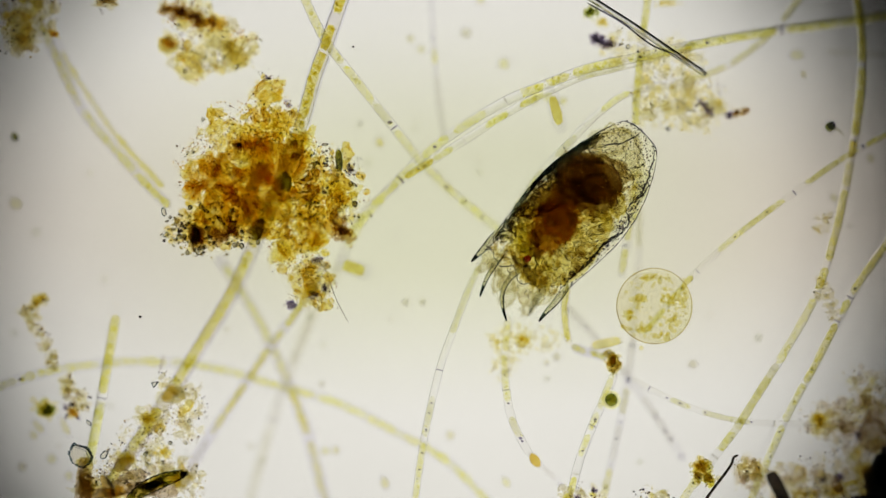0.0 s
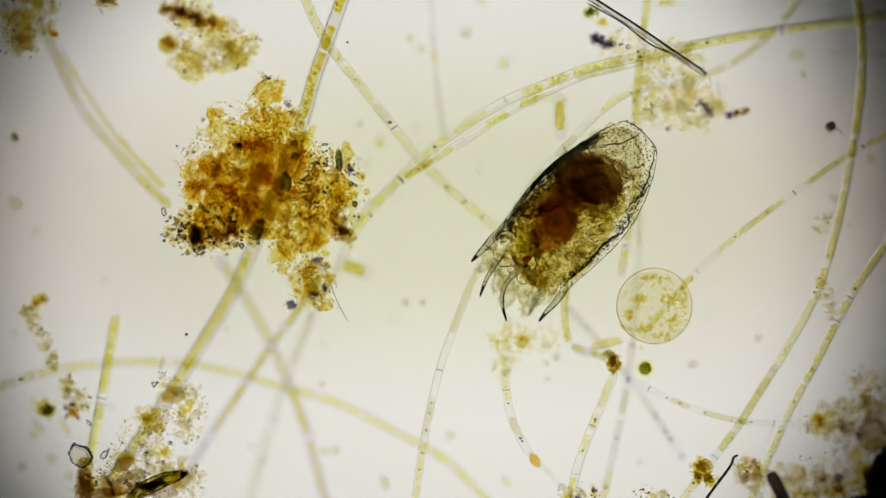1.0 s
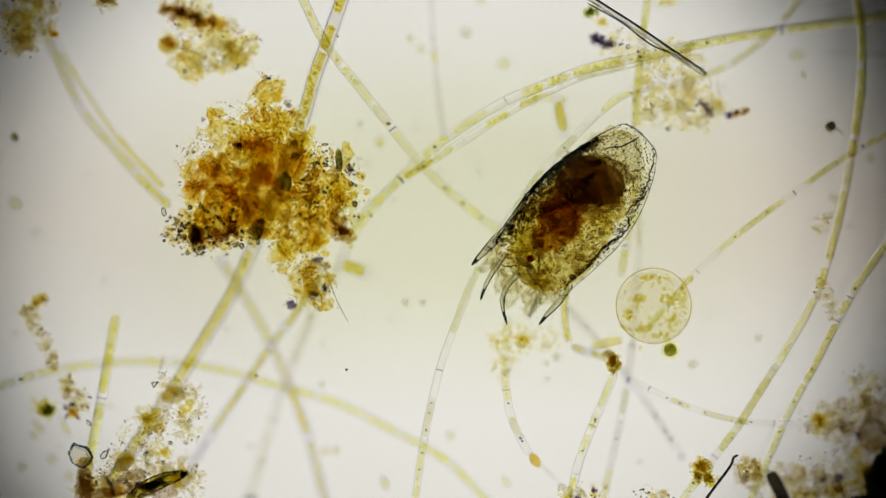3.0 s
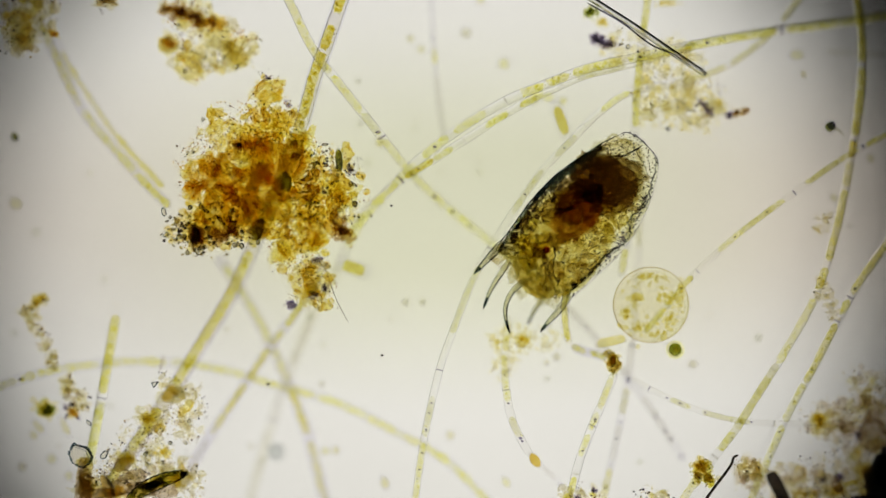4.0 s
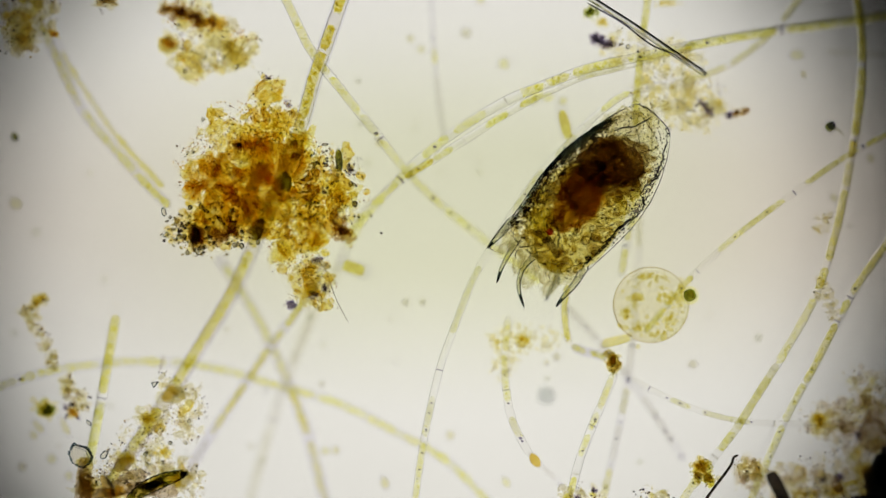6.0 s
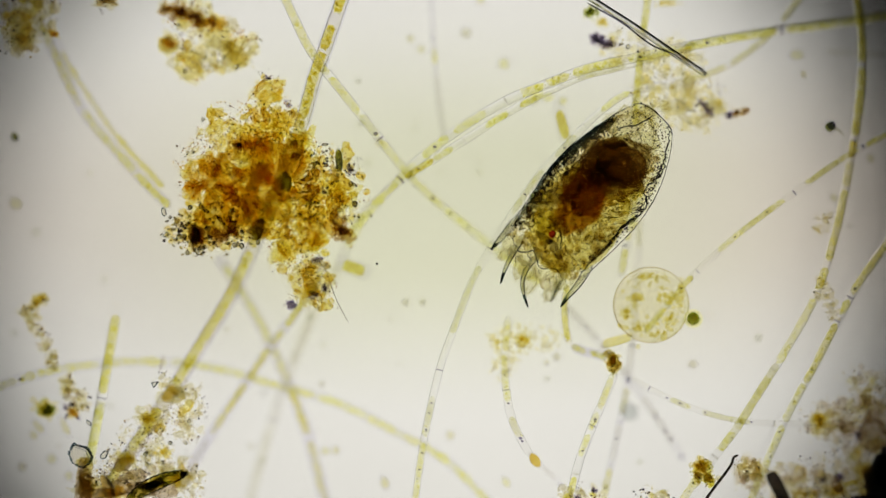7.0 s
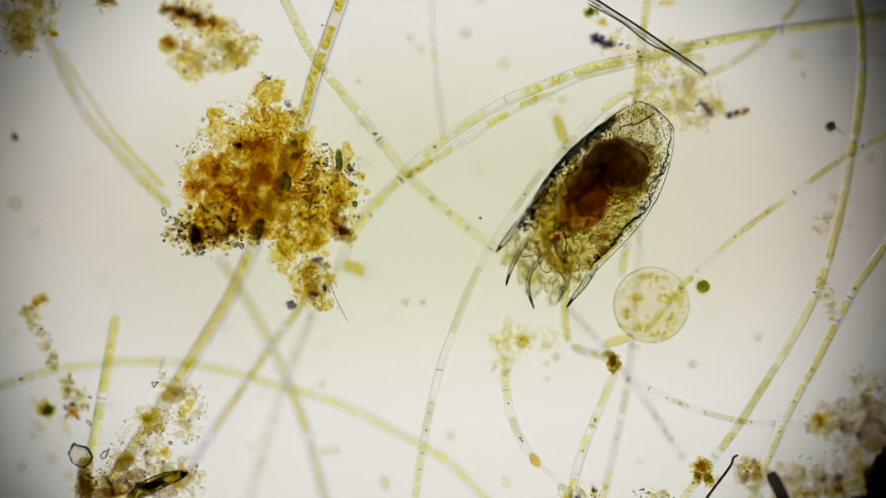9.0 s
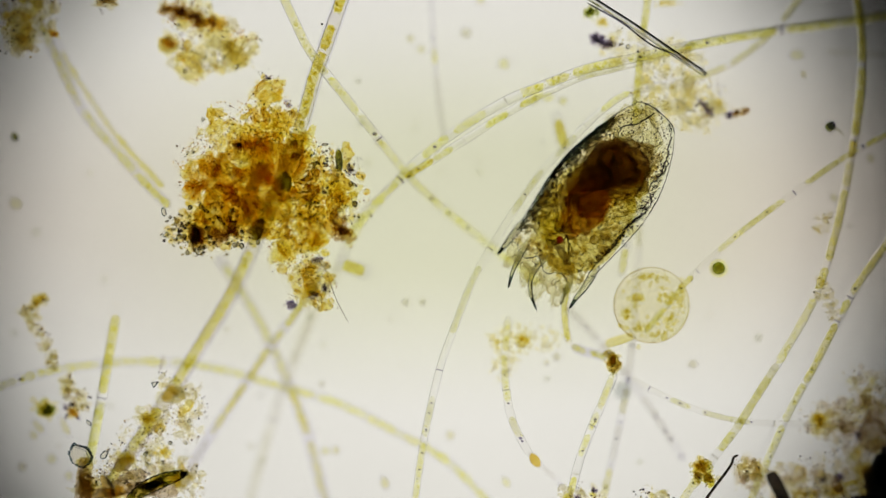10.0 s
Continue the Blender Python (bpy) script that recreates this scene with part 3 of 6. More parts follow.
filament(PALE, [(1430, -20, 45), (1360, 62, 52), (1290, 114, 58), (1205, 146, 62), (1118, 162, 80), (1060, 200, 97), (1010, 250, 97), (950, 315, 92), (885, 412, 88), (840, 490, 92), (800, 590, 98), (775, 665, 100), (750, 780, 100), (733, 895, 98)], 13, M_WALL,
         [(1430, -20, 1380, 40, M_CHLORO_PALE), (1370, 52, 1290, 112, M_CHLORO_PALE), (1280, 118, 1210, 148, M_CHLORO_PALE), (1112, 164, 1064, 197, M_CHLORO_PALE), (1020, 240, 985, 280, M_CHLORO_THIN), (960, 300, 905, 380, M_CHLORO_THIN), (850, 470, 800, 590, M_CHLORO_THIN), (766, 700, 752, 770, M_CHLORO_THIN), (750, 785, 733, 895, M_CHLORO_PALE)],
         [(1036, 224, 1), (869, 440), (779, 655)], (), [(762, 712), (758, 730), (754, 762), (748, 800), (742, 832), (930, 345), (1000, 262)], core=0.86, seed=7)
filament(PALE, [(1513, -20, 46), (1524, 80, 50), (1520, 180, 56), (1500, 310, 70), (1474, 430, 84), (1440, 530, 94), (1390, 620, 100), (1340, 700, 100), (1300, 762, 100), (1240, 840, 98), (1200, 895, 95)], 15, M_WALL_THIN,
         [(1513, -20, 1524, 110, M_CHLORO_DENSE), (1524, 122, 1514, 246, M_CHLORO_DENSE), (1513, 250, 1508, 278, M_CHLORO_DENSE), (1506, 284, 1499, 330, M_CHLORO_FAINT), (1497, 338, 1458, 462, M_CHLORO), (1455, 474, 1444, 515, M_CHLORO), (1440, 530, 1376, 642, M_CHLORO_PALE), (1358, 670, 1300, 762, M_CHLORO_PALE), (1298, 766, 1274, 800, M_CHLORO_PALE), (1256, 820, 1200, 895, M_CHLORO_PALE), (1374, 646, 1274, 800, M_CHLORO_THIN)],
         [(1508, 275), (1444, 520, 1), (1368, 655, 1), (1267, 808, 1)], [(1344, 692), (1310, 747), (1390, 617), (1228, 858), (1458, 486)], [(1520, 250), (1500, 322)], core=0.96, shift=-0.02, seed=8)
filament(PALE, [(1585, 410, 72), (1520, 500, 80), (1480, 572, 85), (1440, 650, 88), (1400, 722, 90), (1360, 810, 85), (1325, 895, 80)], 14, M_WALL_THIN,
         [(1585, 410, 1505, 520, M_CHLORO), (1500, 532, 1488, 556, M_CHLORO), (1478, 576, 1424, 678, M_CHLORO), (1422, 682, 1388, 748, M_CHLORO_PALE), (1386, 752, 1325, 895, M_CHLORO_PALE)],
         [(1503, 526), (1481, 568)], [(1436, 652), (1405, 712), (1421, 682)], [(1512, 510), (1380, 765)], core=0.96, shift=-0.02, seed=9)
filament(PALE, [(1585, 230, 72), (1500, 275, 80), (1404, 342, 92), (1310, 412, 95), (1236, 478, 88), (1190, 530, 78), (1140, 590, 66)], 12, M_WALL_THIN,
         [(1585, 230, 1532, 256, M_CHLORO), (1520, 264, 1424, 328, M_CHLORO_PALE), (1480, 288, 1428, 325, M_CHLORO_THIN), (1386, 355, 1270, 446, M_CHLORO_PALE), (1374, 364, 1310, 412, M_CHLORO_THIN), (1228, 487, 1180, 545, M_CHLORO), (1176, 550, 1140, 590, M_CHLORO)],
         [(1404, 342), (1527, 258), (1236, 478)], (), [(1302, 418), (1524, 258), (1360, 374), (1205, 512)], core=0.84, seed=10)
filament(FAINT, [(1120, 600, 55), (1110, 680, 60), (1097, 750, 65), (1065, 895, 70)], 16, M_HALO_FAINT, [(1120, 600, 1112, 670, M_SMOKE), (1106, 690, 1100, 735, M_CHLORO_THIN), (1096, 755, 1082, 815, M_SMOKE), (1078, 830, 1065, 895, M_CHLORO_FAINT)],
         [(1098, 745), (1108, 612)], (), [(1110, 678), (1112, 672), (1092, 775), (1080, 822), (1070, 860)], core=0.75, seed=11)
filament(PALE, [(1088, 660, 85), (1065, 715, 92), (1042, 770, 96), (1024, 820, 98), (1008, 885, 98)], 15, M_WALL, [(1082, 672, 1060, 726, M_CHLORO_PALE), (1059, 730, 1044, 765, M_CHLORO_PALE), (1043, 768, 1028, 810, M_CHLORO_PALE), (1017, 845, 1008, 885, M_CHLORO)],
         [(1019, 838, 1), (1048, 756)], (), [(1052, 745), (1030, 800)], core=0.78, shift=0.06, seed=12)
filament(PALE, [(1148, -15, 70), (1136, 80, 75), (1128, 150, 75), (1124, 230, 70), (1122, 330, 60), (1112, 410, 62), (1098, 495, 65)], 17, M_HALO_FAINT,
         [(1148, -15, 1138, 62, M_CHLORO), (1134, 95, 1124, 225, M_CHLORO), (1123, 300, 1108, 430, M_CHLORO_FAINT), (1106, 440, 1098, 490, M_CHLORO_FAINT)], [(1107, 434)], core=0.75, seed=13)
filament(FAINT, [(1130, 300, 35), (1130, 450, 35), (1120, 610, 40)], 14, M_HALO_FAINT, [(1130, 300, 1129, 440, M_CHLORO_THIN), (1128, 470, 1120, 610, M_SMOKE)], core=0.7, seed=14)
filament("short golden algal thread ending at a bend", [(1004, 505, 84), (999, 545, 88), (1002, 585, 90), (1010, 614, 88)], 13, M_WALL_YELLOW, [(1004, 505, 1008, 608, M_CHLORO)], core=0.8, seed=15)
filament("short lumpy pale yellow thread beside a clump", [(1012, 612, 80), (1032, 622, 78), (1052, 626, 78), (1078, 636, 78)], 14, M_HALO, [(1014, 613, 1040, 624, M_CHLORO_FAINT), (1044, 625, 1076, 635, M_CHLORO)], core=0.8, halo=1.4, seed=56)
filament(PALE, [(900, 560, 75), (893, 650, 90), (904, 735, 98), (930, 792, 96), (942, 808, 94)], 14, M_WALL_SOFT, [(900, 565, 894, 625, M_CHLORO_FAINT), (893, 630, 900, 715, M_CHLORO_PALE), (904, 735, 920, 775, M_CHLORO_THIN)], [(897, 690)], (), [(899, 715), (922, 775), (925, 780)], core=0.86, seed=16)
filament(FAINT, [(1000, 540, 38), (1060, 605, 40), (1120, 680, 45), (1170, 752, 48), (1215, 822, 52)], 16, M_HALO_FAINT, [(1002, 542, 1055, 600, M_SMOKE), (1065, 610, 1110, 668, M_SMOKE), (1140, 705, 1192, 785, M_SMOKE)], [(1206, 810)], (), [(1035, 578), (1162, 740), (1176, 763), (1186, 780)], core=0.8, seed=17)
filament(FAINT, [(955, 822, 60), (985, 850, 55), (1002, 872, 52)], 10, M_HALO_FAINT, [(958, 825, 985, 850, M_SMOKE)], [(992, 858)], core=0.7, seed=59)
filament(PALE, [(1112, 668, 78), (1180, 704, 95), (1250, 731, 100), (1310, 745, 100), (1380, 750, 94), (1445, 748, 84)], 11, M_WALL_THIN, [(1184, 706, 1228, 723, M_CHLORO_THIN), (1240, 728, 1332, 748, M_CHLORO_THIN)],
         [(1148, 688), (1371, 750, 1)], [(1312, 746)], [(1183, 705), (1205, 715), (1250, 731), (1330, 748)], core=0.86, seed=18)
filament(FAINT, [(385, 455, 32), (430, 520, 32), (480, 610, 30), (515, 690, 30), (545, 770, 30), (578, 895, 30)], 21, M_HALO, [(395, 470, 480, 610, M_CHLORO_FAINT), (482, 614, 512, 680, M_CHLORO_FAINT), (516, 692, 545, 770, M_CHLORO_SOFT), (548, 780, 578, 895, M_CHLORO_FAINT)], core=0.62, halo=1.2, seed=19, lumps=0.5)
filament(FAINT, [(-20, 692, 78), (60, 664, 74), (150, 647, 62), (250, 640, 48), (370, 650, 42), (500, 685, 42), (600, 715, 44), (700, 765, 46), (790, 815, 48), (870, 895, 48)], 22, M_HALO_FAINT,
         [(-20, 692, 32, 672, M_CHLORO_THIN), (38, 670, 62, 662, M_CHLORO_PALE), (66, 661, 180, 643, M_CHLORO_FAINT), (186, 643, 300, 642, M_CHLORO_FAINT), (305, 643, 440, 666, M_CHLORO_FAINT), (442, 667, 560, 700, M_CHLORO_FAINT), (562, 701, 650, 740, M_CHLORO_FAINT), (651, 741, 745, 788, M_CHLORO_FAINT), (746, 789, 870, 895, M_CHLORO_FAINT)],
         (), (), [(35, 671)], core=0.62, seed=20, lumps=0.5)
filament(PALE, [(575, 470, 62), (530, 545, 58), (480, 612, 54), (430, 686, 52), (372, 772, 50), (340, 824, 48), (318, 872, 46)], 16, M_HALO_FAINT, [(570, 480, 505, 580, M_CHLORO_SOFT), (500, 585, 478, 614, M_CHLORO_FAINT), (476, 618, 436, 675, M_CHLORO_SOFT), (432, 682, 400, 730, M_CHLORO_SOFT), (398, 732, 374, 770, M_CHLORO_FAINT), (366, 782, 320, 868, M_SMOKE)], (), (), [(418, 702)], core=0.74, halo=1.35, seed=21)
filament(PALE, [(206, 558, 70), (198, 605, 74), (190, 650, 78), (176, 730, 82), (164, 792, 80), (152, 850, 76)], 19, M_WALL_SOFT, [(206, 561, 181, 702, M_CHLORO_FAINT), (205, 566, 183, 698, M_CHLORO_FAINT), (179, 712, 172, 745, M_CHLORO_THIN), (178, 716, 152, 848, M_CHLORO_FAINT), (171, 750, 154, 846, M_CHLORO_FAINT)], [(181, 703)], core=0.86, shift=0.04, seed=22, lumps=0.12)
filament(PALE, [(70, 35, 55), (105, 112, 60), (150, 200, 60), (210, 272, 60), (255, 322, 62), (302, 368, 64)], 21, M_HALO, [(72, 40, 145, 190, M_CHLORO_FAINT), (147, 194, 240, 304, M_CHLORO_FAINT), (242, 308, 300, 366, M_CHLORO_SOFT)], core=0.68, seed=23, lumps=0.4)
filament(PALE, [(95, 65, 52), (125, 120, 52), (160, 175, 52), (200, 232, 52), (250, 290, 52), (292, 335, 52)], 17, M_HALO_FAINT, [(108, 90, 205, 238, M_CHLORO_FAINT), (208, 242, 292, 335, M_CHLORO_SOFT)], core=0.62, seed=24, lumps=0.4)
filament(FAINT, [(764, -15, 48), (766, 60, 46), (769, 100, 42), (776, 170, 25), (787, 245, 12)], 13, M_HALO_FAINT, [(767, 85, 769, 118, M_CHLORO_FAINT), (772, 135, 787, 245, M_SMOKE)], [(765, 67)], core=0.7, seed=25)
needle = rod_of("needle", "stiff dark-edged needle lying across the threads", [(1030, -12, 104), (1120, 45, 102), (1180, 86, 96), (1250, 133, 80)], 11, M_WALL_DARK)
rod_of("needle", "thin dark strand running along a needle", [(1040, 6, 102), (1100, 40, 102), (1150, 78, 98), (1190, 96, 94), (1225, 118, 88)], 3.2, M_RIDGE)


# ---- flocs of debris ----
def floc(name, label, height, fields, kinds, dusts, extra=(), thick=32, seed=1, category="floc", grains=0, scale=None, gel=None, dark=()):
    """A loose clump: ragged lumps spread over a few round fields (x, y, radius across, radius along), with fine grains among them."""
    rnd = random.Random(seed)
    cx = sum(f[0] for f in fields) / len(fields)
    cy = sum(f[1] for f in fields) / len(fields)
    origin = stage(cx, cy, height)
    top = thing(name, origin, label, category, "debris flocs")
    weights = [f[2] * f[3] for f in fields]
    gels = []

    def pick(reach=1.0, chosen=None):
        f = chosen or rnd.choices(fields, weights)[0]
        a, q = rnd.uniform(0, 6.283), math.sqrt(rnd.random()) * reach
        q *= 1 + 0.22 * noise.noise(Vector((math.cos(a) * 1.7, math.sin(a) * 1.7, seed + f[0])))
        return f[0] + math.cos(a) * q * f[2], f[1] + math.sin(a) * q * f[3], q
    for material, count, small, large in kinds:
        shapes = [mesh_of(flake(MU, rnd.uniform(0, 90), sub=3 if large > 9 else 2), "lump", material) for k in range(8)]
        for k in range(count):
            x, y, q = pick()
            r = rnd.uniform(small, large) * (1.2 - 0.55 * q)
            z = height + rnd.uniform(-1, 1) * thick * max(0.2, 1 - 0.6 * q)
            ob = new("lump", rnd.choice(shapes))
            ob.parent = top
            ob.matrix_basis = Matrix.LocRotScale(stage(x, y, z) - origin, Euler((rnd.uniform(-0.8, 0.8), rnd.uniform(-0.8, 0.8), rnd.uniform(0, 6.28))), (r * 1.15, r * rnd.uniform(0.4, 0.95), r))
    if scale:
        material, count, small, large = scale
        places = []
        for k in range(count):
            x, y, q = pick(1.02)
            places.append((stage(x, y, height + rnd.uniform(-1, 1) * thick * max(0.3, 1 - 0.6 * q)) - origin, rnd.uniform(small, large) * (1.2 - 0.5 * q) * MU))
        scales("debris_matrix", places, material, top, seed, "thin overlapping scales of debris", "stuff")
    for k in range(gel[1] if gel else 0):
        x, y, q = pick(1.0)
        if k < 6:
            gels.append(mesh_of(flake(MU, rnd.uniform(0, 90), 0.5, 0.45, 2), "gel_lump", gel[0]))
        ob = new("gel_lump", gels[k % 6])
        ob.parent = top
        r = rnd.uniform(*gel[2:])
        ob.matrix_basis = Matrix.LocRotScale(stage(x, y, height + rnd.uniform(-0.3, 1) * thick * 0.8) - origin, Euler((rnd.uniform(-1, 1), rnd.uniform(-1, 1), rnd.uniform(0, 6.28))), (r, r * rnd.uniform(0.5, 1.0), r))
    soft = {M_GREEN: M_SCALE_GREEN, M_OLIVE: M_SCALE_GREEN, M_UMBER: M_SCALE_UMBER, M_AMBER: M_SCALE_AMBER, M_VIOLET: M_SCALE_VIOLET, M_RUST: M_SCALE_RUST, M_LEMON: M_SCALE_LEMON, M_OCHRE: M_SCALE_OCHRE}
    for material, x, y, rx, ry, turn in extra:
        if material in soft:
            small = min(rx, ry)
            places = [(Vector((rnd.gauss(0, rx * 0.42), rnd.gauss(0, ry * 0.42), rnd.uniform(-0.5, 0.5) * small)) * MU, rnd.uniform(0.2, 0.5) * small * MU) for k in range(46)]
            ob = scales("clump", places, soft[material], top, int(x + y))
            ob.matrix_basis = Matrix.Translation(stage(x, y, height + thick * (0.15 + 0.4 * noise.noise(Vector((x * 0.1, y * 0.1, 3))))) - origin) @ pose(0, 0, 0, 0, 0, turn)
            continue
        bm = flake(MU, x * 0.37 + y, 0.6, 0.36, 3)
        bmesh.ops.scale(bm, vec=(rx, ry, min(rx, ry)), verts=bm.verts)
        part("dark_lump", bm, material, top, "", Matrix.Translation(stage(x, y, height + thick * (0.1 + 0.5 * noise.noise(Vector((x * 0.1, y * 0.1, 3))))) - origin) @ pose(0, 0, 0, 0, 0, turn))
    for material, count, small, large, chosen in dusts:
        places = []
        near = (0, 0)
        loose = 7 if thick > 12 else 3
        for k in range(count):
            if k % 7 == 0:
                near = pick(1.05, fields[chosen] if chosen is not None else None)
            x, y = near[0] + rnd.gauss(0, loose), near[1] + rnd.gauss(0, loose)
            r = rnd.uniform(small, large) * MU
            z = rnd.uniform(86, 112) if material in (M_DUST_INK, M_DUST_GOLD, M_DUST_GUT) and height > 76 else height + rnd.uniform(-0.7, 1) * thick
            places.append((stage(x, y, z) - origin, r, r * rnd.uniform(0.5, 1.0), r * 0.7))
        dust("grain_dust", places, material, top, seed + count, "fine mixed grains")
    for where, count in dark:
        for k in range(count):
            x, y, q = pick(1.2, fields[where])
            r = rnd.uniform(2.0, 6.0) * MU
            part("dark_edged_grain", blob(bmesh.new(), (0, 0, 0), (r, r * rnd.uniform(0.4, 0.9), r * 0.6), 0.3, 1.2, 2, rnd.uniform(0, 90), rnd.uniform(0, 6)), M_EDGED, top, "",
                 Matrix.Translation(stage(x, y, rnd.uniform(92, 108)) - origin))
    for k in range(grains):
        x, y, q = pick(1.1)
        r = rnd.uniform(2.2, 4.5) * MU
        part("clear_grain", blob(bmesh.new(), (0, 0, 0), (r, r * rnd.uniform(0.55, 1), r * 0.8), 0.15, 1.2, 2, rnd.uniform(0, 90), rnd.uniform(0, 6)), M_GRAIN, top, "",
             Matrix.Translation(stage(x, y, rnd.uniform(94, 107) if height > 76 else height + thick * rnd.uniform(0.2, 1.0)) - origin))
    return top


floc("floc", "large golden-brown floc of debris with dark grains", 84,
     [(440, 290, 110, 105), (480, 330, 100, 90), (400, 330, 80, 60), (590, 340, 55, 70), (530, 432, 56, 58), (365, 408, 75, 36), (545, 480, 12, 10), (472, 160, 26, 24), (470, 225, 70, 48), (455, 380, 62, 40), (510, 290, 56, 66), (560, 385, 50, 44)],
     [(M_GOLD, 130, 10, 26), (M_AMBER, 44, 7, 17)],
     [(M_DUST_GOLD, 4200, 0.7, 2.1, None), (M_DUST_GUT, 700, 0.7, 1.7, None), (M_DUST_DARK, 260, 1.5, 4.5, 5), (M_DUST_INK, 60, 1.2, 3.0, 3), (M_DUST_INK, 230, 0.8, 2.2, None), (M_DUST_DARK, 120, 1.2, 3.2, 3)],
     [(M_UMBER, 350, 417, 17, 19, 0), (M_UMBER, 385, 415, 15, 16, 20), (M_UMBER, 410, 410, 16, 13, 40), (M_UMBER, 605, 408, 14, 26, 35),
      (M_UMBER, 525, 275, 14, 9, 15), (M_VIOLET, 472, 138, 9, 5, 0), (M_VIOLET, 510, 184, 10, 5, -40), (M_VIOLET, 620, 300, 8, 8, 0), (M_UMBER, 605, 412, 12, 22, 35), (M_UMBER, 350, 420, 15, 17, 0), (M_UMBER, 420, 258, 12, 10, 0), (M_RUST, 410, 340, 34, 22, 20), (M_RUST, 472, 312, 24, 34, 0), (M_RUST, 370, 300, 30, 22, -20), (M_RUST, 450, 255, 40, 20, 10), (M_RUST, 345, 330, 22, 18, 0)],
     seed=31, grains=64, dark=((5, 46), (3, 24)), thick=52, scale=(M_SCALE_GOLD, 1050, 4, 13), gel=(M_GEL, 150, 2, 5))
floc("floc", "thin trail of yellow debris with violet grains below the large floc", 82,
     [(560, 490, 34, 30), (550, 520, 26, 22), (572, 535, 16, 18), (540, 500, 26, 26)],
     [(M_SAND, 16, 7, 14), (M_GOLD, 14, 6, 13)], [(M_DUST_SAND, 200, 0.8, 2.0, None), (M_DUST_GOLD, 240, 0.8, 1.9, None), (M_DUST_INK, 30, 0.9, 2.0, None)],
     [(M_VIOLET, 515, 540, 9, 9, 0), (M_VIOLET, 556, 522, 12, 9, 40), (M_VIOLET, 560, 462, 12, 8, 20), (M_VIOLET, 575, 510, 7, 7, 0)], seed=42, grains=8, scale=(M_SCALE_GOLD, 70, 4, 10))
floc("floc", "pale yellow floc with a dark brown crest", 58,
     [(330, 22, 50, 24), (365, 45, 50, 22), (385, 90, 78, 42), (335, 115, 28, 26), (298, 75, 18, 18)],
     [(M_SAND, 34, 9, 20), (M_GOLD, 4, 6, 12)], [(M_DUST_SAND, 420, 1.2, 3, None), (M_DUST_GOLD, 120, 1.2, 3, None), (M_DUST_INK, 10, 1.2, 2.2, None)],
     [(M_UMBER, 310, 20, 28, 16, -15), (M_UMBER, 335, 24, 40, 12, -14), (M_UMBER, 360, 40, 26, 11, -20), (M_UMBER, 345, 34, 26, 13, -20), (M_AMBER, 378, 40, 26, 14, -15), (M_AMBER, 298, 76, 14, 13, 0)], seed=32, grains=14, scale=(M_SCALE_LEMON, 130, 6, 16), gel=(M_GEL_PALE, 16, 2, 5))
floc("floc", "dark brown floc at the rim of the field", 70, [(190, 3, 22, 8), (60, 20, 50, 40), (40, 60, 30, 40)],
     [(M_SAND, 20, 10, 22), (M_GOLD, 8, 8, 14)], [(M_DUST_BROWN, 180, 1.2, 2.8, None)], [(M_UMBER, 190, 3, 22, 9, 0), (M_AMBER, 95, 60, 9, 12, 30)], seed=36, scale=(M_SCALE_BROWN, 60, 6, 14))
floc("floc", "loose beige floc with dark grains around a thread", 80,
     [(250, 815, 60, 60), (310, 850, 50, 36), (330, 730, 28, 55), (180, 865, 48, 36), (270, 745, 30, 30), (300, 690, 22, 30)],
     [(M_SAND, 70, 7, 16), (M_GOLD, 8, 5, 10)], [(M_DUST_VIOLET, 110, 0.9, 2.2, None), (M_DUST_SAND, 900, 0.9, 2.6, None), (M_DUST_INK, 70, 1.0, 2.3, None), (M_DUST_BROWN, 120, 0.9, 2.6, 0), (M_DUST_BROWN, 160, 1.0, 2.8, 3)],
     [(M_LEMON, 225, 812, 18, 15, 0), (M_LEMON, 290, 800, 18, 12, 0), (M_LEMON, 262, 742, 16, 14, 30), (M_LEMON, 318, 850, 20, 14, 0), (M_OCHRE, 150, 868, 10, 16, 0), (M_OCHRE, 146, 850, 11, 14, 0), (M_OCHRE, 158, 860, 12, 16, 0), (M_STALK, 206, 866, 26, 15, 10), (M_STALK, 240, 846, 20, 15, 0), (M_STALK, 152, 862, 13, 24, 0), (M_STALK, 290, 868, 24, 12, 0), (M_STALK, 216, 822, 15, 12, 30), (M_STALK, 180, 874, 30, 9, 0), (M_STALK, 250, 868, 26, 14, 0), (M_STALK, 150, 840, 9, 14, 0), (M_LEMON, 150, 816, 14, 10, 0), (M_AMBER, 205, 870, 24, 14, 0)], seed=33, grains=12, scale=(M_SCALE_ROSE, 230, 3, 9), gel=(M_GEL_PALE, 20, 2, 5))
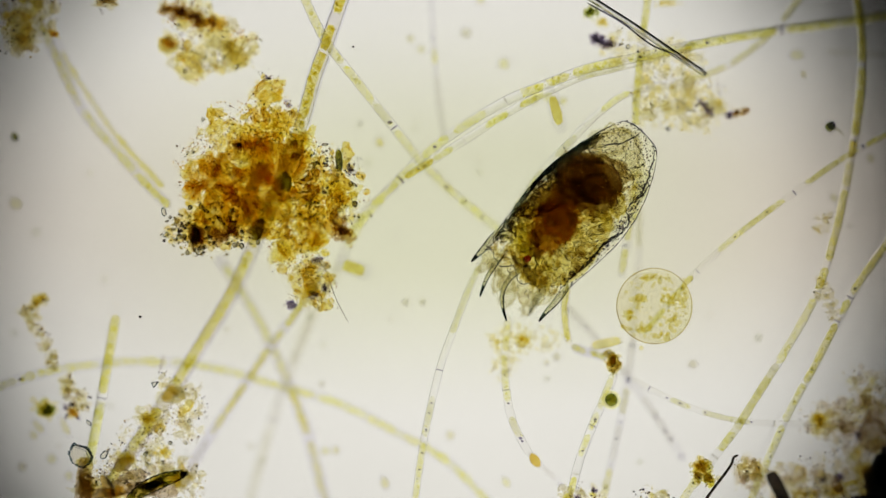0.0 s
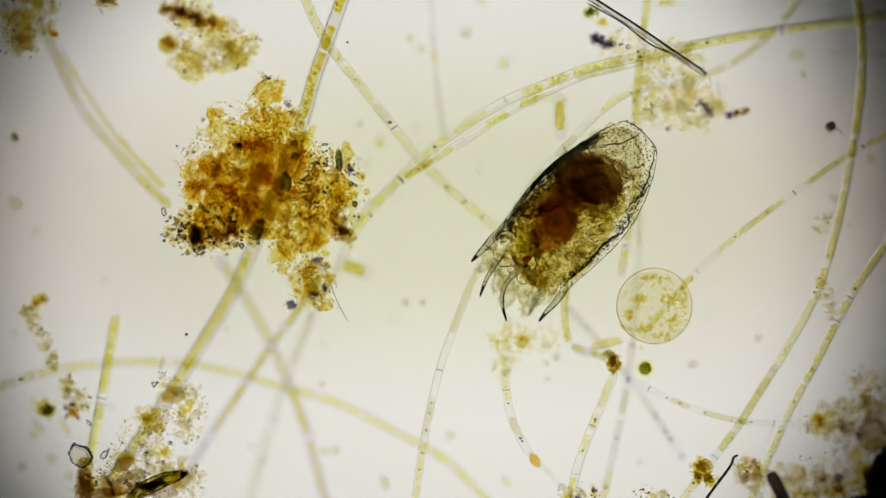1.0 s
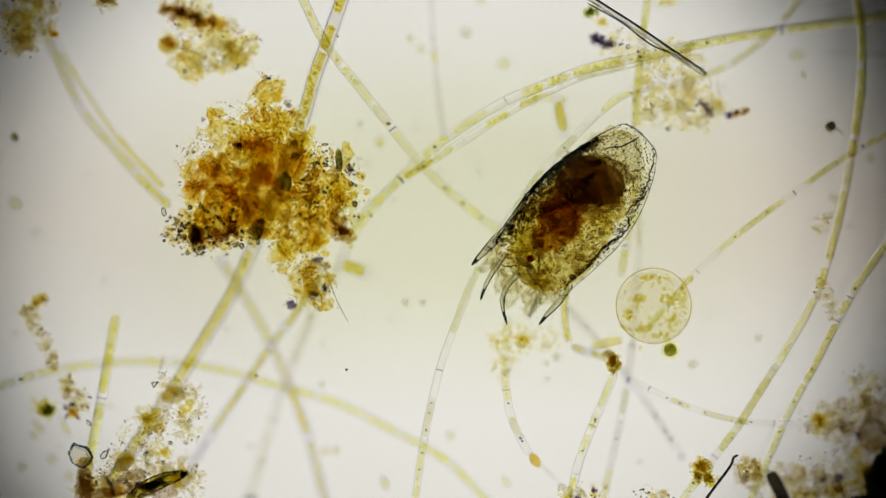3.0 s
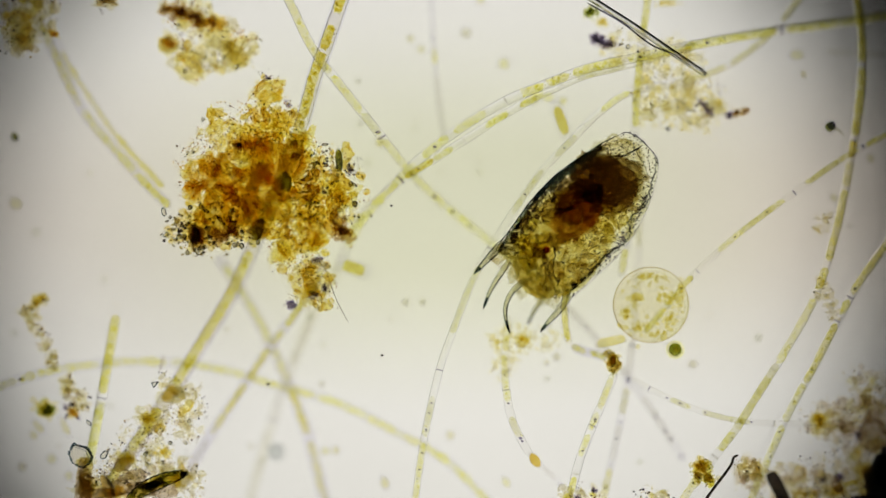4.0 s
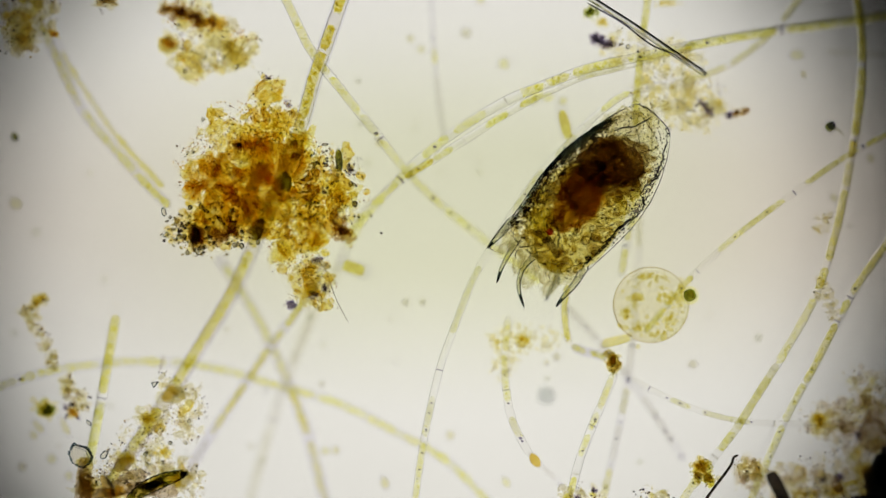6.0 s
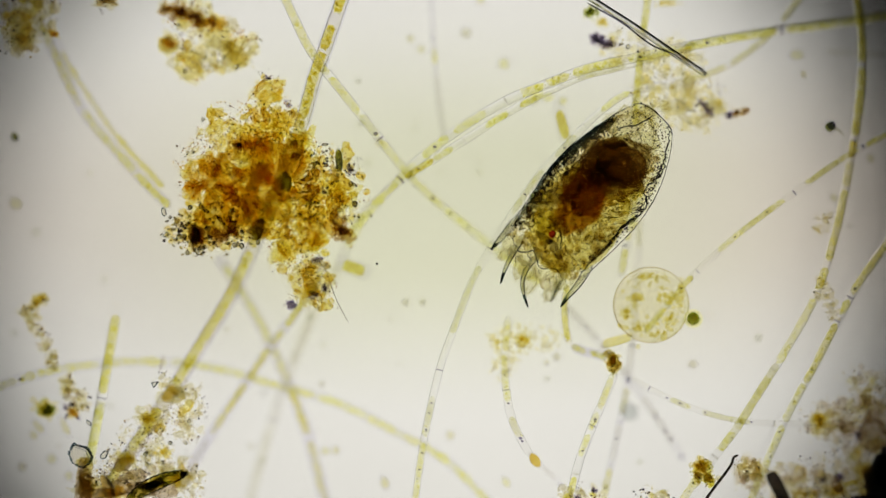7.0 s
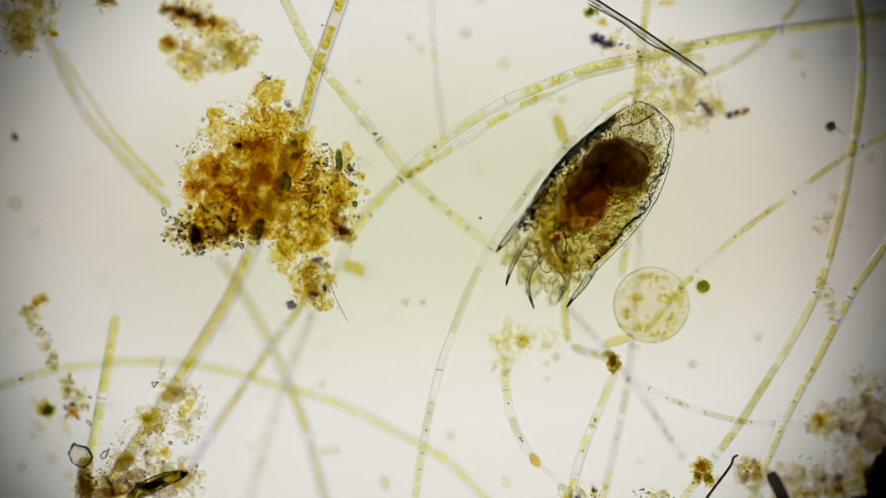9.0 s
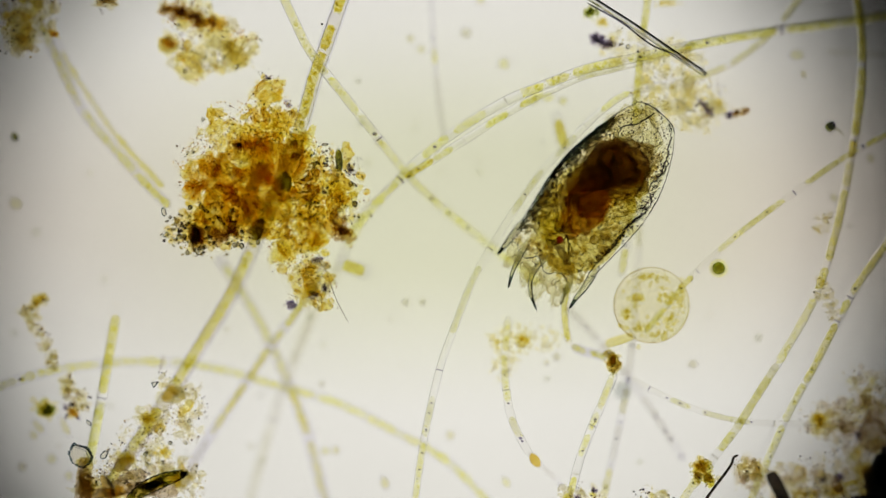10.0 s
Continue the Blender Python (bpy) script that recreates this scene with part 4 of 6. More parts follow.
floc("floc", "pale sandy floc with violet grains on crossing threads", 60,
     [(1190, 130, 60, 65), (1235, 195, 60, 42), (1160, 180, 40, 45), (1110, 85, 42, 32)],
     [(M_SAND, 30, 8, 18)], [(M_DUST_VIOLET, 30, 0.8, 1.9, None), (M_DUST_SAND, 420, 1.0, 2.6, None), (M_DUST_LEMON, 200, 1.0, 2.6, None), (M_DUST_INK, 24, 1.0, 2.2, None)],
     [(M_VIOLET, 1054, 66, 10, 8, -20), (M_VIOLET, 1080, 80, 11, 8, 0), (M_VIOLET, 1068, 76, 12, 7, -30), (M_VIOLET, 1258, 197, 6, 9, 30), (M_VIOLET, 1246, 184, 5, 10, 35), (M_VIOLET, 1055, 70, 14, 10, -20), (M_VIOLET, 1075, 78, 12, 8, 0), (M_VIOLET, 1242, 184, 5, 14, 35), (M_VIOLET, 1252, 197, 7, 14, 30), (M_VIOLET, 1250, 194, 6, 12, 30), (M_VIOLET, 1062, 72, 16, 10, -20), (M_UMBER, 1310, 198, 18, 10, 10), (M_VIOLET, 1290, 205, 8, 8, 0), (M_INK, 1182, 228, 4, 3, 0), (M_GREEN, 1045, 24, 15, 11, 20), (M_LEMON, 1185, 6, 26, 9, 0), (M_LEMON, 1065, 40, 14, 9, 0)], seed=34, grains=14, scale=(M_SCALE_LEMON, 130, 5, 12), gel=(M_GEL_PALE, 20, 2, 4))
floc("floc", "wide brown floc with dark rods", 56,
     [(1530, 700, 45, 50), (1520, 760, 66, 56), (1490, 845, 90, 40), (1390, 855, 70, 36), (1325, 838, 30, 34), (1460, 745, 30, 34)],
     [(M_SAND, 50, 6, 14), (M_STALK, 16, 6, 13), (M_GOLD, 4, 5, 10)], [(M_DUST_VIOLET, 130, 0.9, 2.4, None), (M_DUST_BROWN, 380, 0.9, 2.4, None), (M_DUST_SAND, 900, 0.9, 2.4, None), (M_DUST_INK, 10, 1.2, 2.6, None)],
     [(M_INK, 1554, 856, 26, 34, 0), (M_INK, 1566, 832, 26, 32, 0), (M_INK, 1590, 840, 36, 60, 0), (M_INK, 1535, 890, 44, 15, 0), (M_OCHRE, 1530, 840, 24, 34, 0), (M_VIOLET, 1518, 770, 8, 14, -20),
      (M_VIOLET, 1485, 845, 9, 12, 0), (M_VIOLET, 1455, 848, 9, 7, 30), (M_LEMON, 1450, 745, 18, 20, 0), (M_OCHRE, 1450, 748, 10, 12, 0), (M_STALK, 1545, 770, 24, 30, 0), (M_OCHRE, 1420, 875, 30, 12, 0), (M_OCHRE, 1480, 870, 30, 14, 0)], seed=35, grains=5, scale=(M_SCALE_MAUVE, 380, 4, 11), gel=(M_GEL_PALE, 40, 2, 5))
floc("floc", "small olive-brown granular clump on a thread", 92, [(1242, 830, 18, 18), (1230, 846, 10, 12), (1258, 848, 14, 10)],
     [(M_OCHRE, 3, 5, 9), (M_LEMON, 6, 5, 9)], [(M_DUST_LEAF, 120, 0.9, 2.0, None), (M_DUST_DARK, 60, 0.9, 2.2, None)], [(M_OCHRE, 1240, 826, 15, 13, 0), (M_OCHRE, 1254, 844, 9, 8, 0), (M_OCHRE, 1234, 842, 8, 8, 0)], thick=9, seed=40, grains=5, scale=(M_SCALE_OCHRE, 22, 4, 9))
floc("floc", "small pale brown granular clump by a hooked rod", 88, [(1325, 832, 20, 20)],
     [(M_SAND, 10, 6, 11)], [(M_DUST_SAND, 150, 0.8, 2.0, None), (M_DUST_BROWN, 60, 0.8, 1.8, None), (M_DUST_INK, 8, 1.0, 2.0, None)], thick=10, seed=41, grains=3, scale=(M_SCALE_BROWN, 34, 4, 9))
floc("floc", "small golden-brown clump where threads meet", 92, [(1085, 643, 12, 17), (1078, 630, 9, 9)],
     [(M_OCHRE, 4, 5, 9), (M_GOLD, 3, 5, 9)], [(M_DUST_LEAF, 80, 0.8, 1.9, None), (M_DUST_DARK, 22, 0.8, 1.9, None)], [(M_OCHRE, 1087, 645, 11, 16, 0), (M_OCHRE, 1084, 638, 9, 10, 0)], thick=8, seed=57, grains=3, scale=(M_SCALE_OCHRE, 28, 4, 8))
floc("floc", "sparse string of beige debris", 66, [(50, 556, 16, 16), (70, 532, 14, 12), (62, 575, 12, 18), (80, 605, 10, 18), (92, 640, 9, 18), (118, 680, 14, 20), (135, 712, 22, 22)],
     [(M_SAND, 26, 5, 10)], [(M_DUST_SAND, 160, 1.2, 3.0, None), (M_DUST_BROWN, 130, 1.2, 3.0, None), (M_DUST_INK, 24, 1.2, 2.4, None)], [(M_LEMON, 81, 724, 25, 17, -12), (M_GREEN, 83, 726, 19, 13, -12), (M_GREEN, 84, 727, 11, 8, -12), (M_AMBER, 128, 730, 11, 10, 0), (M_VIOLET, 117, 722, 5, 8, 30), (M_VIOLET, 118, 737, 4, 7, -30), (M_VIOLET, 128, 716, 8, 4, 10), (M_VIOLET, 138, 740, 6, 4, -30), (M_LEMON, 66, 535, 11, 9, 0), (M_LEMON, 74, 527, 8, 8, 0)], seed=37, thick=12, scale=(M_SCALE_SAND, 110, 4, 9))
floc("floc", "faint beige granular patch beside a thread", 76, [(1454, 398, 16, 17), (1466, 385, 9, 8)],
     [(M_SAND, 3, 4, 8)], [(M_DUST_SAND, 60, 1.0, 2.2, None)], thick=8, seed=43, scale=(M_SCALE_SAND, 10, 4, 8))
floc("floc", "faint beige granular patch between two threads", 78, [(1462, 524, 17, 24), (1478, 552, 12, 18), (1452, 500, 10, 10)],
     [(M_SAND, 9, 4, 9)], [(M_DUST_SAND, 100, 1.0, 2.2, None)], thick=8, seed=44, scale=(M_SCALE_SAND, 18, 4, 8))
floc("floc", "small scatter of violet and yellow debris", 88, [(1045, 876, 36, 16), (1010, 872, 22, 14), (1160, 878, 22, 10)],
     [(M_SAND, 14, 6, 13), (M_LEMON, 5, 5, 9)], [(M_DUST_SAND, 80, 1.2, 3, None), (M_DUST_INK, 26, 1.2, 2.8, None)], [(M_VIOLET, 1022, 880, 7, 5, 0), (M_VIOLET, 1050, 868, 5, 6, 30)], seed=39)
floc("floc", "faint golden cloud of debris by a thread", 62, [(905, 598, 34, 24), (925, 604, 18, 16), (890, 640, 26, 34), (872, 600, 14, 16), (965, 600, 30, 22)],
     [(M_SAND, 14, 4, 9)], [(M_DUST_LEMON, 240, 0.8, 2.0, None), (M_DUST_LEAF, 80, 0.7, 1.6, None), (M_DUST_LEMON, 200, 0.8, 2.2, 1)], [(M_LEMON, 925, 602, 11, 11, 0), (M_LEMON, 880, 606, 6, 5, 0)], thick=14, seed=38, scale=(M_SCALE_LEMON, 44, 3, 7))


# ---- rotifer ----
OUTLINE = [(-142, 80, -78), (-110, 81, -81), (-60, 83, -91), (0, 85, -101), (60, 76, -100), (110, 60, -88), (150, 46, -72), (172, 34, -59), (182, 28, -48), (187, 22, -30), (190, 9, -8)]


def girdle(x):
    """The upper and the lower edge of the shell at x."""
    xs = [o[0] for o in OUTLINE]
    return float(np.interp(x, xs, [o[1] for o in OUTLINE])), float(np.interp(x, xs, [o[2] for o in OUTLINE]))


def shell_point(x, a, grow=1.0):
    hi, lo = girdle(x)
    c, h = (hi + lo) / 2, (hi - lo) / 2 * grow
    return Vector((x, c + h * math.cos(a), h * 0.34 * math.sin(a))) * MU


def rotifer():
    rnd = random.Random(77)
    top = thing("rotifer", stage(1010, 375, 94), "spiny shelled rotifer with a dark brown gut and red eyespot", "rotifer")
    gut, stomach, brain, crown = [], [], [], []
    bm = bmesh.new()
    segs = 48
    xs = [-142 + 335 * (i / 69) for i in range(70)]
    rings = [[bm.verts.new(shell_point(x, 2 * math.pi * q / segs)) for q in range(segs)] for x in xs]
    for a, b in zip(rings, rings[1:]):
        for q in range(segs):
            bm.faces.new((a[q], a[(q + 1) % segs], b[(q + 1) % segs], b[q]))
    bm.faces.new(rings[0][::-1])
    bm.faces.new(rings[-1])
    lorica = part("lorica", bm, M_LORICA, top, "clear dotted shell")

    def lump(name, x, y, z, sx, sy, sz, material, label="", rough=0.3, seed=1.0, turn=0.0):
        return part(name, blob(bmesh.new(), (0, 0, 0), (sx * MU, sy * MU, sz * MU), rough, 1.6, 3 if sx > 8 else 2, seed, radians(turn)), material, top, label, pose(x * MU, y * MU, z * MU))

    def line(name, points, r, material, label="", under=None, ragged=0.0):
        path = smooth_path([Vector(p) * MU for p in points], 3 * MU)
        s = rnd.uniform(0, 50)
        path = [p + Vector((noise.noise(Vector((i * 0.35, s, 1))), noise.noise(Vector((i * 0.35, s, 9))), 0)) * ragged * MU for i, p in enumerate(path)]
        return part(name, tube(bmesh.new(), path, lambda u: MU * r * (1 + 0.6 * noise.noise(Vector((u * len(path) * 0.3, s, 0)))) * (0.35 + 0.65 * min(1, 6 * min(u, 1 - u))), 8), material, under or top, label)

    def organ(name, x, y, z, sx, sy, sz, material, turn=0.0, label="", seed=1.0, ragged=0.16):
        bm = flake(MU, seed, 1.0, ragged, 4)
        bmesh.ops.scale(bm, vec=(sx, sy, sz), verts=bm.verts)
        return part(name, bm, material, top, label, pose(x * MU, y * MU, z * MU, 0, 0, turn))

    def cluster(name, material, count, x, y, rx, ry, turn, z0, z1, small, large, seed, label="", hard=1.0):
        places = []
        c, sn = math.cos(radians(turn)), math.sin(radians(turn))
        for k in range(count):
            a, q = rnd.uniform(0, 6.28), rnd.random() ** (0.5 * hard)
            u, v = rx * q * math.cos(a), ry * q * math.sin(a)
            px, py = x + u * c - v * sn, y + u * sn + v * c
            hi, lo = girdle(px)
            py = max(lo + 15, min(hi - 6, py))
            places.append((Vector((px, py, rnd.uniform(z0, z1))) * MU, rnd.uniform(small, large) * MU))
        return scales(name, places, material, top, seed, label)

    def grains(name, material, count, inside, small, large, seed, x0=-138, x1=95, z0=-14, z1=22):
        """Fine grains over the part of the body where inside(x, y, upper edge, lower edge) holds."""
        places = []
        while len(places) < count:
            x = rnd.uniform(x0, x1)
            hi, lo = girdle(x)
            y = rnd.uniform(lo + 3, hi - 3)
            if inside(x, y, hi, lo):
                r = rnd.uniform(small, large) * MU
                places.append((Vector((x, y, rnd.uniform(z0, z1))) * MU, r, r * rnd.uniform(0.5, 1.0), r * 0.7))
        return dust(name, places, material, top, seed)
    # body tissue
    lump("body", -36, -8, -4, 112, 78, 22, M_FLESH, "yellowish granular body", 0.12, 31)
    lump("body", -75, -6, 2, 66, 70, 20, M_FLESH_PALE, "", 0.2, 33)
    organ("membrane", 62, -28, -6, 92, 60, 7, M_FLESH_PALE, -4, "pale granular membrane", 15.0, 0.1)
    cluster("gland", M_SCALE_FLESH, 620, -52, -8, 90, 84, 0, -20, 14, 2.5, 7, 45, "yellow granular gland tissue", 1.0)
    cluster("gland", M_SCALE_FLESH, 170, 60, -40, 70, 36, -10, -18, 10, 2, 5, 50, "", 1.0)
    organ("rear_tissue", 140, 4, -4, 44, 42, 6, M_FLESH_PALE, -20, "", 16.0, 0.5)
    organ("rear_tissue", 132, 22, -2, 34, 20, 5, M_FLESH_PALE, -25, "", 18.0, 0.5)
    # gut: a wide dark sac, a denser core and a dark strip along one edge
    gut.append(organ("gut", 66, 6, -14, 46, 58, 9, M_GUT, 14, "dark brown gut", 5.0, 0.5))
    gut.append(organ("gut_sac", 70, -4, -8, 38, 46, 8, M_GUT_DARK, 14, "smooth dark brown sac of the gut", 15.0, 0.14))
    gut.append(organ("gut_sac", 58, 20, -6, 44, 40, 6, M_GUT_DARK, -10, "", 25.0, 0.22))
    gut.append(organ("gut_core", 62, -10, -10, 26, 28, 6, M_GUT, 24, "denser core of the gut", 6.0, 0.5))
    gut.append(organ("gut_wall", 22, 42, -12, 72, 24, 7, M_GUT, -11, "", 8.0, 0.4))
    gut.append(cluster("gut_texture", M_SCALE_GUT, 330, 66, -4, 54, 56, 14, -22, -2, 1.3, 3.2, 41, "", 1.0))
    gut.append(cluster("gut_side", M_SCALE_GUT, 60, 74, -36, 38, 28, 20, -20, -2, 1.3, 3.2, 48))
    cluster("gut_strip", M_SCALE_GUT, 240, 24, 48, 92, 24, -11, -16, 2, 1.3, 3.2, 51)
    gut.append(grains("gut_granulation", M_DUST_GUT, 620, lambda x, y, hi, lo: ((x - 66) / 60) ** 2 + ((y - 8) / 70) ** 2 < rnd.uniform(0.4, 1.2), 0.7, 2.0, 7, -5, 145, 2, 20))
    gut.append(organ("gut_neck_wall", 8, 22, -10, 50, 32, 6, M_GUT, -8, "", 35.0, 0.35))
    gut.append(cluster("gut_neck", M_SCALE_RED, 190, 22, 0, 36, 40, 0, -20, -2, 1.5, 3.8, 42))
    stomach.append(organ("stomach", -36, 8, -12, 46, 36, 8, M_GUT_RED, 12, "reddish brown stomach", 11.0, 0.5))
    stomach.append(organ("stomach_core", -28, 6, -9, 28, 22, 6, M_GUT_RED, 30, "", 12.0, 0.5))
    stomach.append(cluster("stomach_texture", M_SCALE_RED, 480, -32, 8, 58, 44, 12, -18, 4, 1.4, 3.6, 43, "", 1.15))
    stomach.append(grains("stomach_granulation", M_DUST_GUT, 340, lambda x, y, hi, lo: ((x + 34) / 58) ** 2 + ((y - 8) / 46) ** 2 < rnd.uniform(0.3, 1.2), 0.6, 1.7, 17, -100, 30, 2, 18))
    band = []
    for k in range(520):
        x = rnd.uniform(-118, 138)
        hi, lo = girdle(x)
        wide = 13 if x < 70 else 13 * max(0.25, (150 - x) / 80)
        band.append((Vector((x, hi - 5 - abs(rnd.gauss(0, wide)), rnd.uniform(-10, 8))) * MU, rnd.uniform(2, 4.6) * MU))
    scales("dorsal_band", band, M_SCALE_OLIVE, top, 47, "dark olive band along one edge", "stuff")
    # fine grains everywhere in the body
    grains("granulation", M_DUST_FLESH, 1500, lambda x, y, hi, lo: lo + 14 < y < hi - 8, 0.6, 1.9, 5)
    grains("clear_granulation", M_DROP, 330, lambda x, y, hi, lo: lo + 14 < y < hi - 8, 1.3, 3.6, 9, -138, 90, -4, 22)
    grains("dark_granulation", M_DUST_DARK, 560, lambda x, y, hi, lo: y > hi - 4 - abs(rnd.gauss(0, 12 if x < 90 else 5)), 0.8, 2.1, 6, -122, 150, -8, 12)
    grains("violet_granulation", M_DUST_VIOLET, 260, lambda x, y, hi, lo: lo + 10 < y < lo + 10 + abs(rnd.gauss(0, 7)), 1.0, 2.6, 19, -100, 120, 0, 14)
    for k in range(16):
        x = rnd.uniform(-132, 70)
        hi, lo = girdle(x)
        r = rnd.uniform(8, 22)
        lump("flesh", x, rnd.uniform(lo + 22, hi - 14), rnd.uniform(-14, 10), r * 1.2, r * 0.8, r * 0.4, M_FLESH, "", 0.5, rnd.uniform(0, 90), rnd.uniform(0, 180))
    for x, y, r in ((-47, 66, 10), (-44, -58, 11), (28, -79, 4), (33, -88, 4), (-82, 70, 6.5), (-63, -47, 8), (-85, -70, 6), (-100, 52, 5), (-20, -70, 5), (10, -60, 6), (-70, 40, 5), (-112, -40, 6), (60, -60, 4), (-58, -25, 5)):
        lump("oil_drop", x, y, 12, r, r, r * 0.8, M_GRAIN if r < 5 else M_DROP, "", 0.06, x)
    for k in range(26):
        x = rnd.uniform(-130, 60)
        hi, lo = girdle(x)
        r = rnd.uniform(2.0, 4.2)
        lump("oil_drop", x, rnd.uniform(lo + 16, hi - 14), rnd.uniform(4, 18), r, r, r, M_GRAIN, "", 0.06, rnd.uniform(0, 90))
    # pits over the shell
    pits = []
    for i in range(44):
        x = -132 + i * 7.4
        hi, lo = girdle(x)
        for q in range(30):
            y = lo + 4 + q * 7.4 + (i % 2) * 3.7
            if y > hi - 3:
                break
            if rnd.random() < 0.16 or (x > 100 + 10 * noise.noise(Vector((y * 0.05, 0, 3))) and rnd.random() < 0.8) or y < lo + 15 or (x > -60 and y > hi - 26):
                c, h = (hi + lo) / 2, (hi - lo) / 2
                z = h * 0.34 * math.sqrt(max(0.0, 1 - ((y - c) / h) ** 2))
                r = rnd.uniform(1.25, 2.1) * MU
                pits.append((Vector((x + rnd.uniform(-2.4, 2.4), y + rnd.uniform(-2.4, 2.4), z + 0.6)) * MU, r, r, r * 0.5))
    dust("pitting", pits, M_DUST_INK, lorica, 8, "dark dots on the shell")
    # edges and folds
    line("keel", [(x, girdle(x)[0] - 0.5, 0) for x in (-135, -112, -90, -66, -40, -15, 20, 50, 80, 105, 130, 165, 182)], 1.5, M_TEAL, "dark teal edge", lorica, 1.0)
    line("keel", [(x, girdle(x)[0] - 5, 4) for x in (-128, -100, -70, -40, -10, 30, 70, 110, 140)], 2.6, M_TEAL_PALE, "", lorica, 1.5)
    line("keel", [(x, girdle(x)[0] - 4, 2) for x in (-20, 20, 50, 80, 105, 128)], 3.2, M_TEAL, "", lorica, 2.0)
    line("keel", [(x, girdle(x)[0] - 11, 0) for x in (10, 40, 70, 100, 120)], 4.5, M_TEAL_PALE, "", lorica, 3.0)
    line("keel", [(x, girdle(x)[1] + 0.5, 0) for x in (-140, -90, -40, 20, 80, 130, 165, 182)], 1.0, M_RIDGE, "", lorica, 0.6)
    line("keel", [(174, 33, 0), (184, 26, 0), (189, 12, 0), (190, -4, 0), (187, -30, 0), (181, -50, 0), (170, -60, 0)], 1.3, M_RIDGE, "", lorica)
    line("fold", [(178, -40, 6), (171, -54, 7), (145, -64, 8), (112, -80, 8), (80, -76, 8), (68, -74, 8), (48, -92, 8), (24, -92, 7), (-5, -82, 7), (-53, -79, 7), (-90, -72, 7), (-118, -70, 5)], 1.5, M_RIDGE, "", None, 5.0)
    line("fold", [(124, -72, 8), (100, -79, 8), (84, -76, 8)], 1.8, M_RIDGE, "", None, 4.0)
    line("fold", [(20, -90, 7), (-16, -80, 7), (-40, -80, 7)], 1.8, M_RIDGE, "", None, 5.0)
    line("fold", [(184, -10, 12), (172, -6, 14), (160, 0, 15), (148, 6, 16), (136, 20, 16), (120, 30, 16)], 1.5, M_RIDGE, "", None, 1.5)
    line("fold", [(150, 5, 17), (136, -16, 17), (122, -24, 17), (118, -44, 16), (98, -66, 13)], 1.0, M_RIDGE_PALE, "", None, 2.0)
    line("fold", [(150, -50, 14), (134, -44, 16), (122, -30, 16)], 1.1, M_RIDGE_PALE, "", None, 2.0)
    line("fold", [(168, -8, 13), (160, -28, 14), (150, -50, 13)], 0.9, M_RIDGE_PALE, "", None, 1.5)
    for k in range(84):
        x = rnd.uniform(-132, 40)
        hi, lo = girdle(x)
        y = rnd.uniform(lo + 18, hi - 12)
        z = rnd.uniform(4, 20)
        a = rnd.uniform(0, 6.28)
        b = a + rnd.uniform(-1.4, 1.4)
        q = rnd.uniform(5, 13)
        line("fold", [(x, y, z), (x + q * math.cos(a), y + q * math.sin(a), z), (x + q * (math.cos(a) + math.cos(b)), y + q * (math.sin(a) + math.sin(b)), z)], rnd.uniform(0.5, 1.0), M_RIDGE_PALE, "", None, 1.5)
    # eye, brain, muscles and the soft crown between the spines draw back and forth together
    brain.append(lump("eyespot", -113, 9, 24, 7, 6.5, 5, M_EYE, "small red eyespot", 0.1, 2))
    brain.append(cluster("brain", M_SCALE_GUT, 90, -92, 4, 16, 12, 70, 4, 18, 1.6, 4.5, 46, "dark brain beside the eyespot"))
    brain.append(organ("muscle", -126, 16, 12, 17, 6, 4, M_MUSCLE, 95, "grey muscle band", 21.0, 0.3))
    brain.append(organ("muscle", -132, -12, 12, 20, 7, 4, M_MUSCLE, 65, "", 22.0, 0.3))
    brain.append(line("brain_fold", [(-84, 22, 20), (-94, 16, 20), (-106, 20, 20), (-112, 28, 20)], 1.3, M_RIDGE, "", None, 1.5))
    brain.append(line("brain_fold", [(-98, 6, 20), (-108, -8, 20), (-122, -16, 20), (-130, -28, 20)], 1.2, M_RIDGE, "", None, 2.0))
    crown.append(cluster("front_tissue", M_SCALE_FLESH, 130, -132, 0, 18, 70, 0, -16, 14, 2.5, 7, 49))
    for k, (x, y, sx, sy) in enumerate(((-150, 62, 18, 14), (-150, 25, 22, 18), (-154, -14, 22, 18), (-148, -52, 22, 16), (-172, 12, 14, 16), (-168, -34, 16, 14), (-160, 44, 14, 12))):
        crown.append(lump("crown_lobe", x, y, -6, sx, sy, 10, M_FLESH_PALE, "", 0.4, k * 3.1, k * 40))
        crown.append(lump("crown_lobe", x - 4, y + 3, 4, sx * 0.6, sy * 0.6, 5, M_CROWN, "", 0.5, k * 5.3, k * 70))
    for k, (x, y, sx, sy) in enumerate(((-178, 24, 20, 9), (-186, -8, 22, 12), (-178, -48, 18, 10), (-168, 58, 18, 8))):
        crown.append(organ("cilia_tuft", x, y, -30, sx, sy, 8, M_TUFT, 20 - 12 * k, "soft pale tuft of cilia" if k == 0 else "", 40.0 + k, 0.6))
    for k in range(26):
        x, y = rnd.uniform(-168, -132), rnd.uniform(-72, 76)
        a = rnd.uniform(-0.9, 0.9) + 3.14
        q = rnd.uniform(4, 10)
        crown.append(line("crown_fold", [(x, y, 8), (x + q * math.cos(a), y + q * math.sin(a), 9), (x + q * 1.8 * math.cos(a + 0.6), y + q * 1.8 * math.sin(a + 0.6), 9)], rnd.uniform(0.4, 0.9), M_RIDGE_PALE, "", None, 1.5))
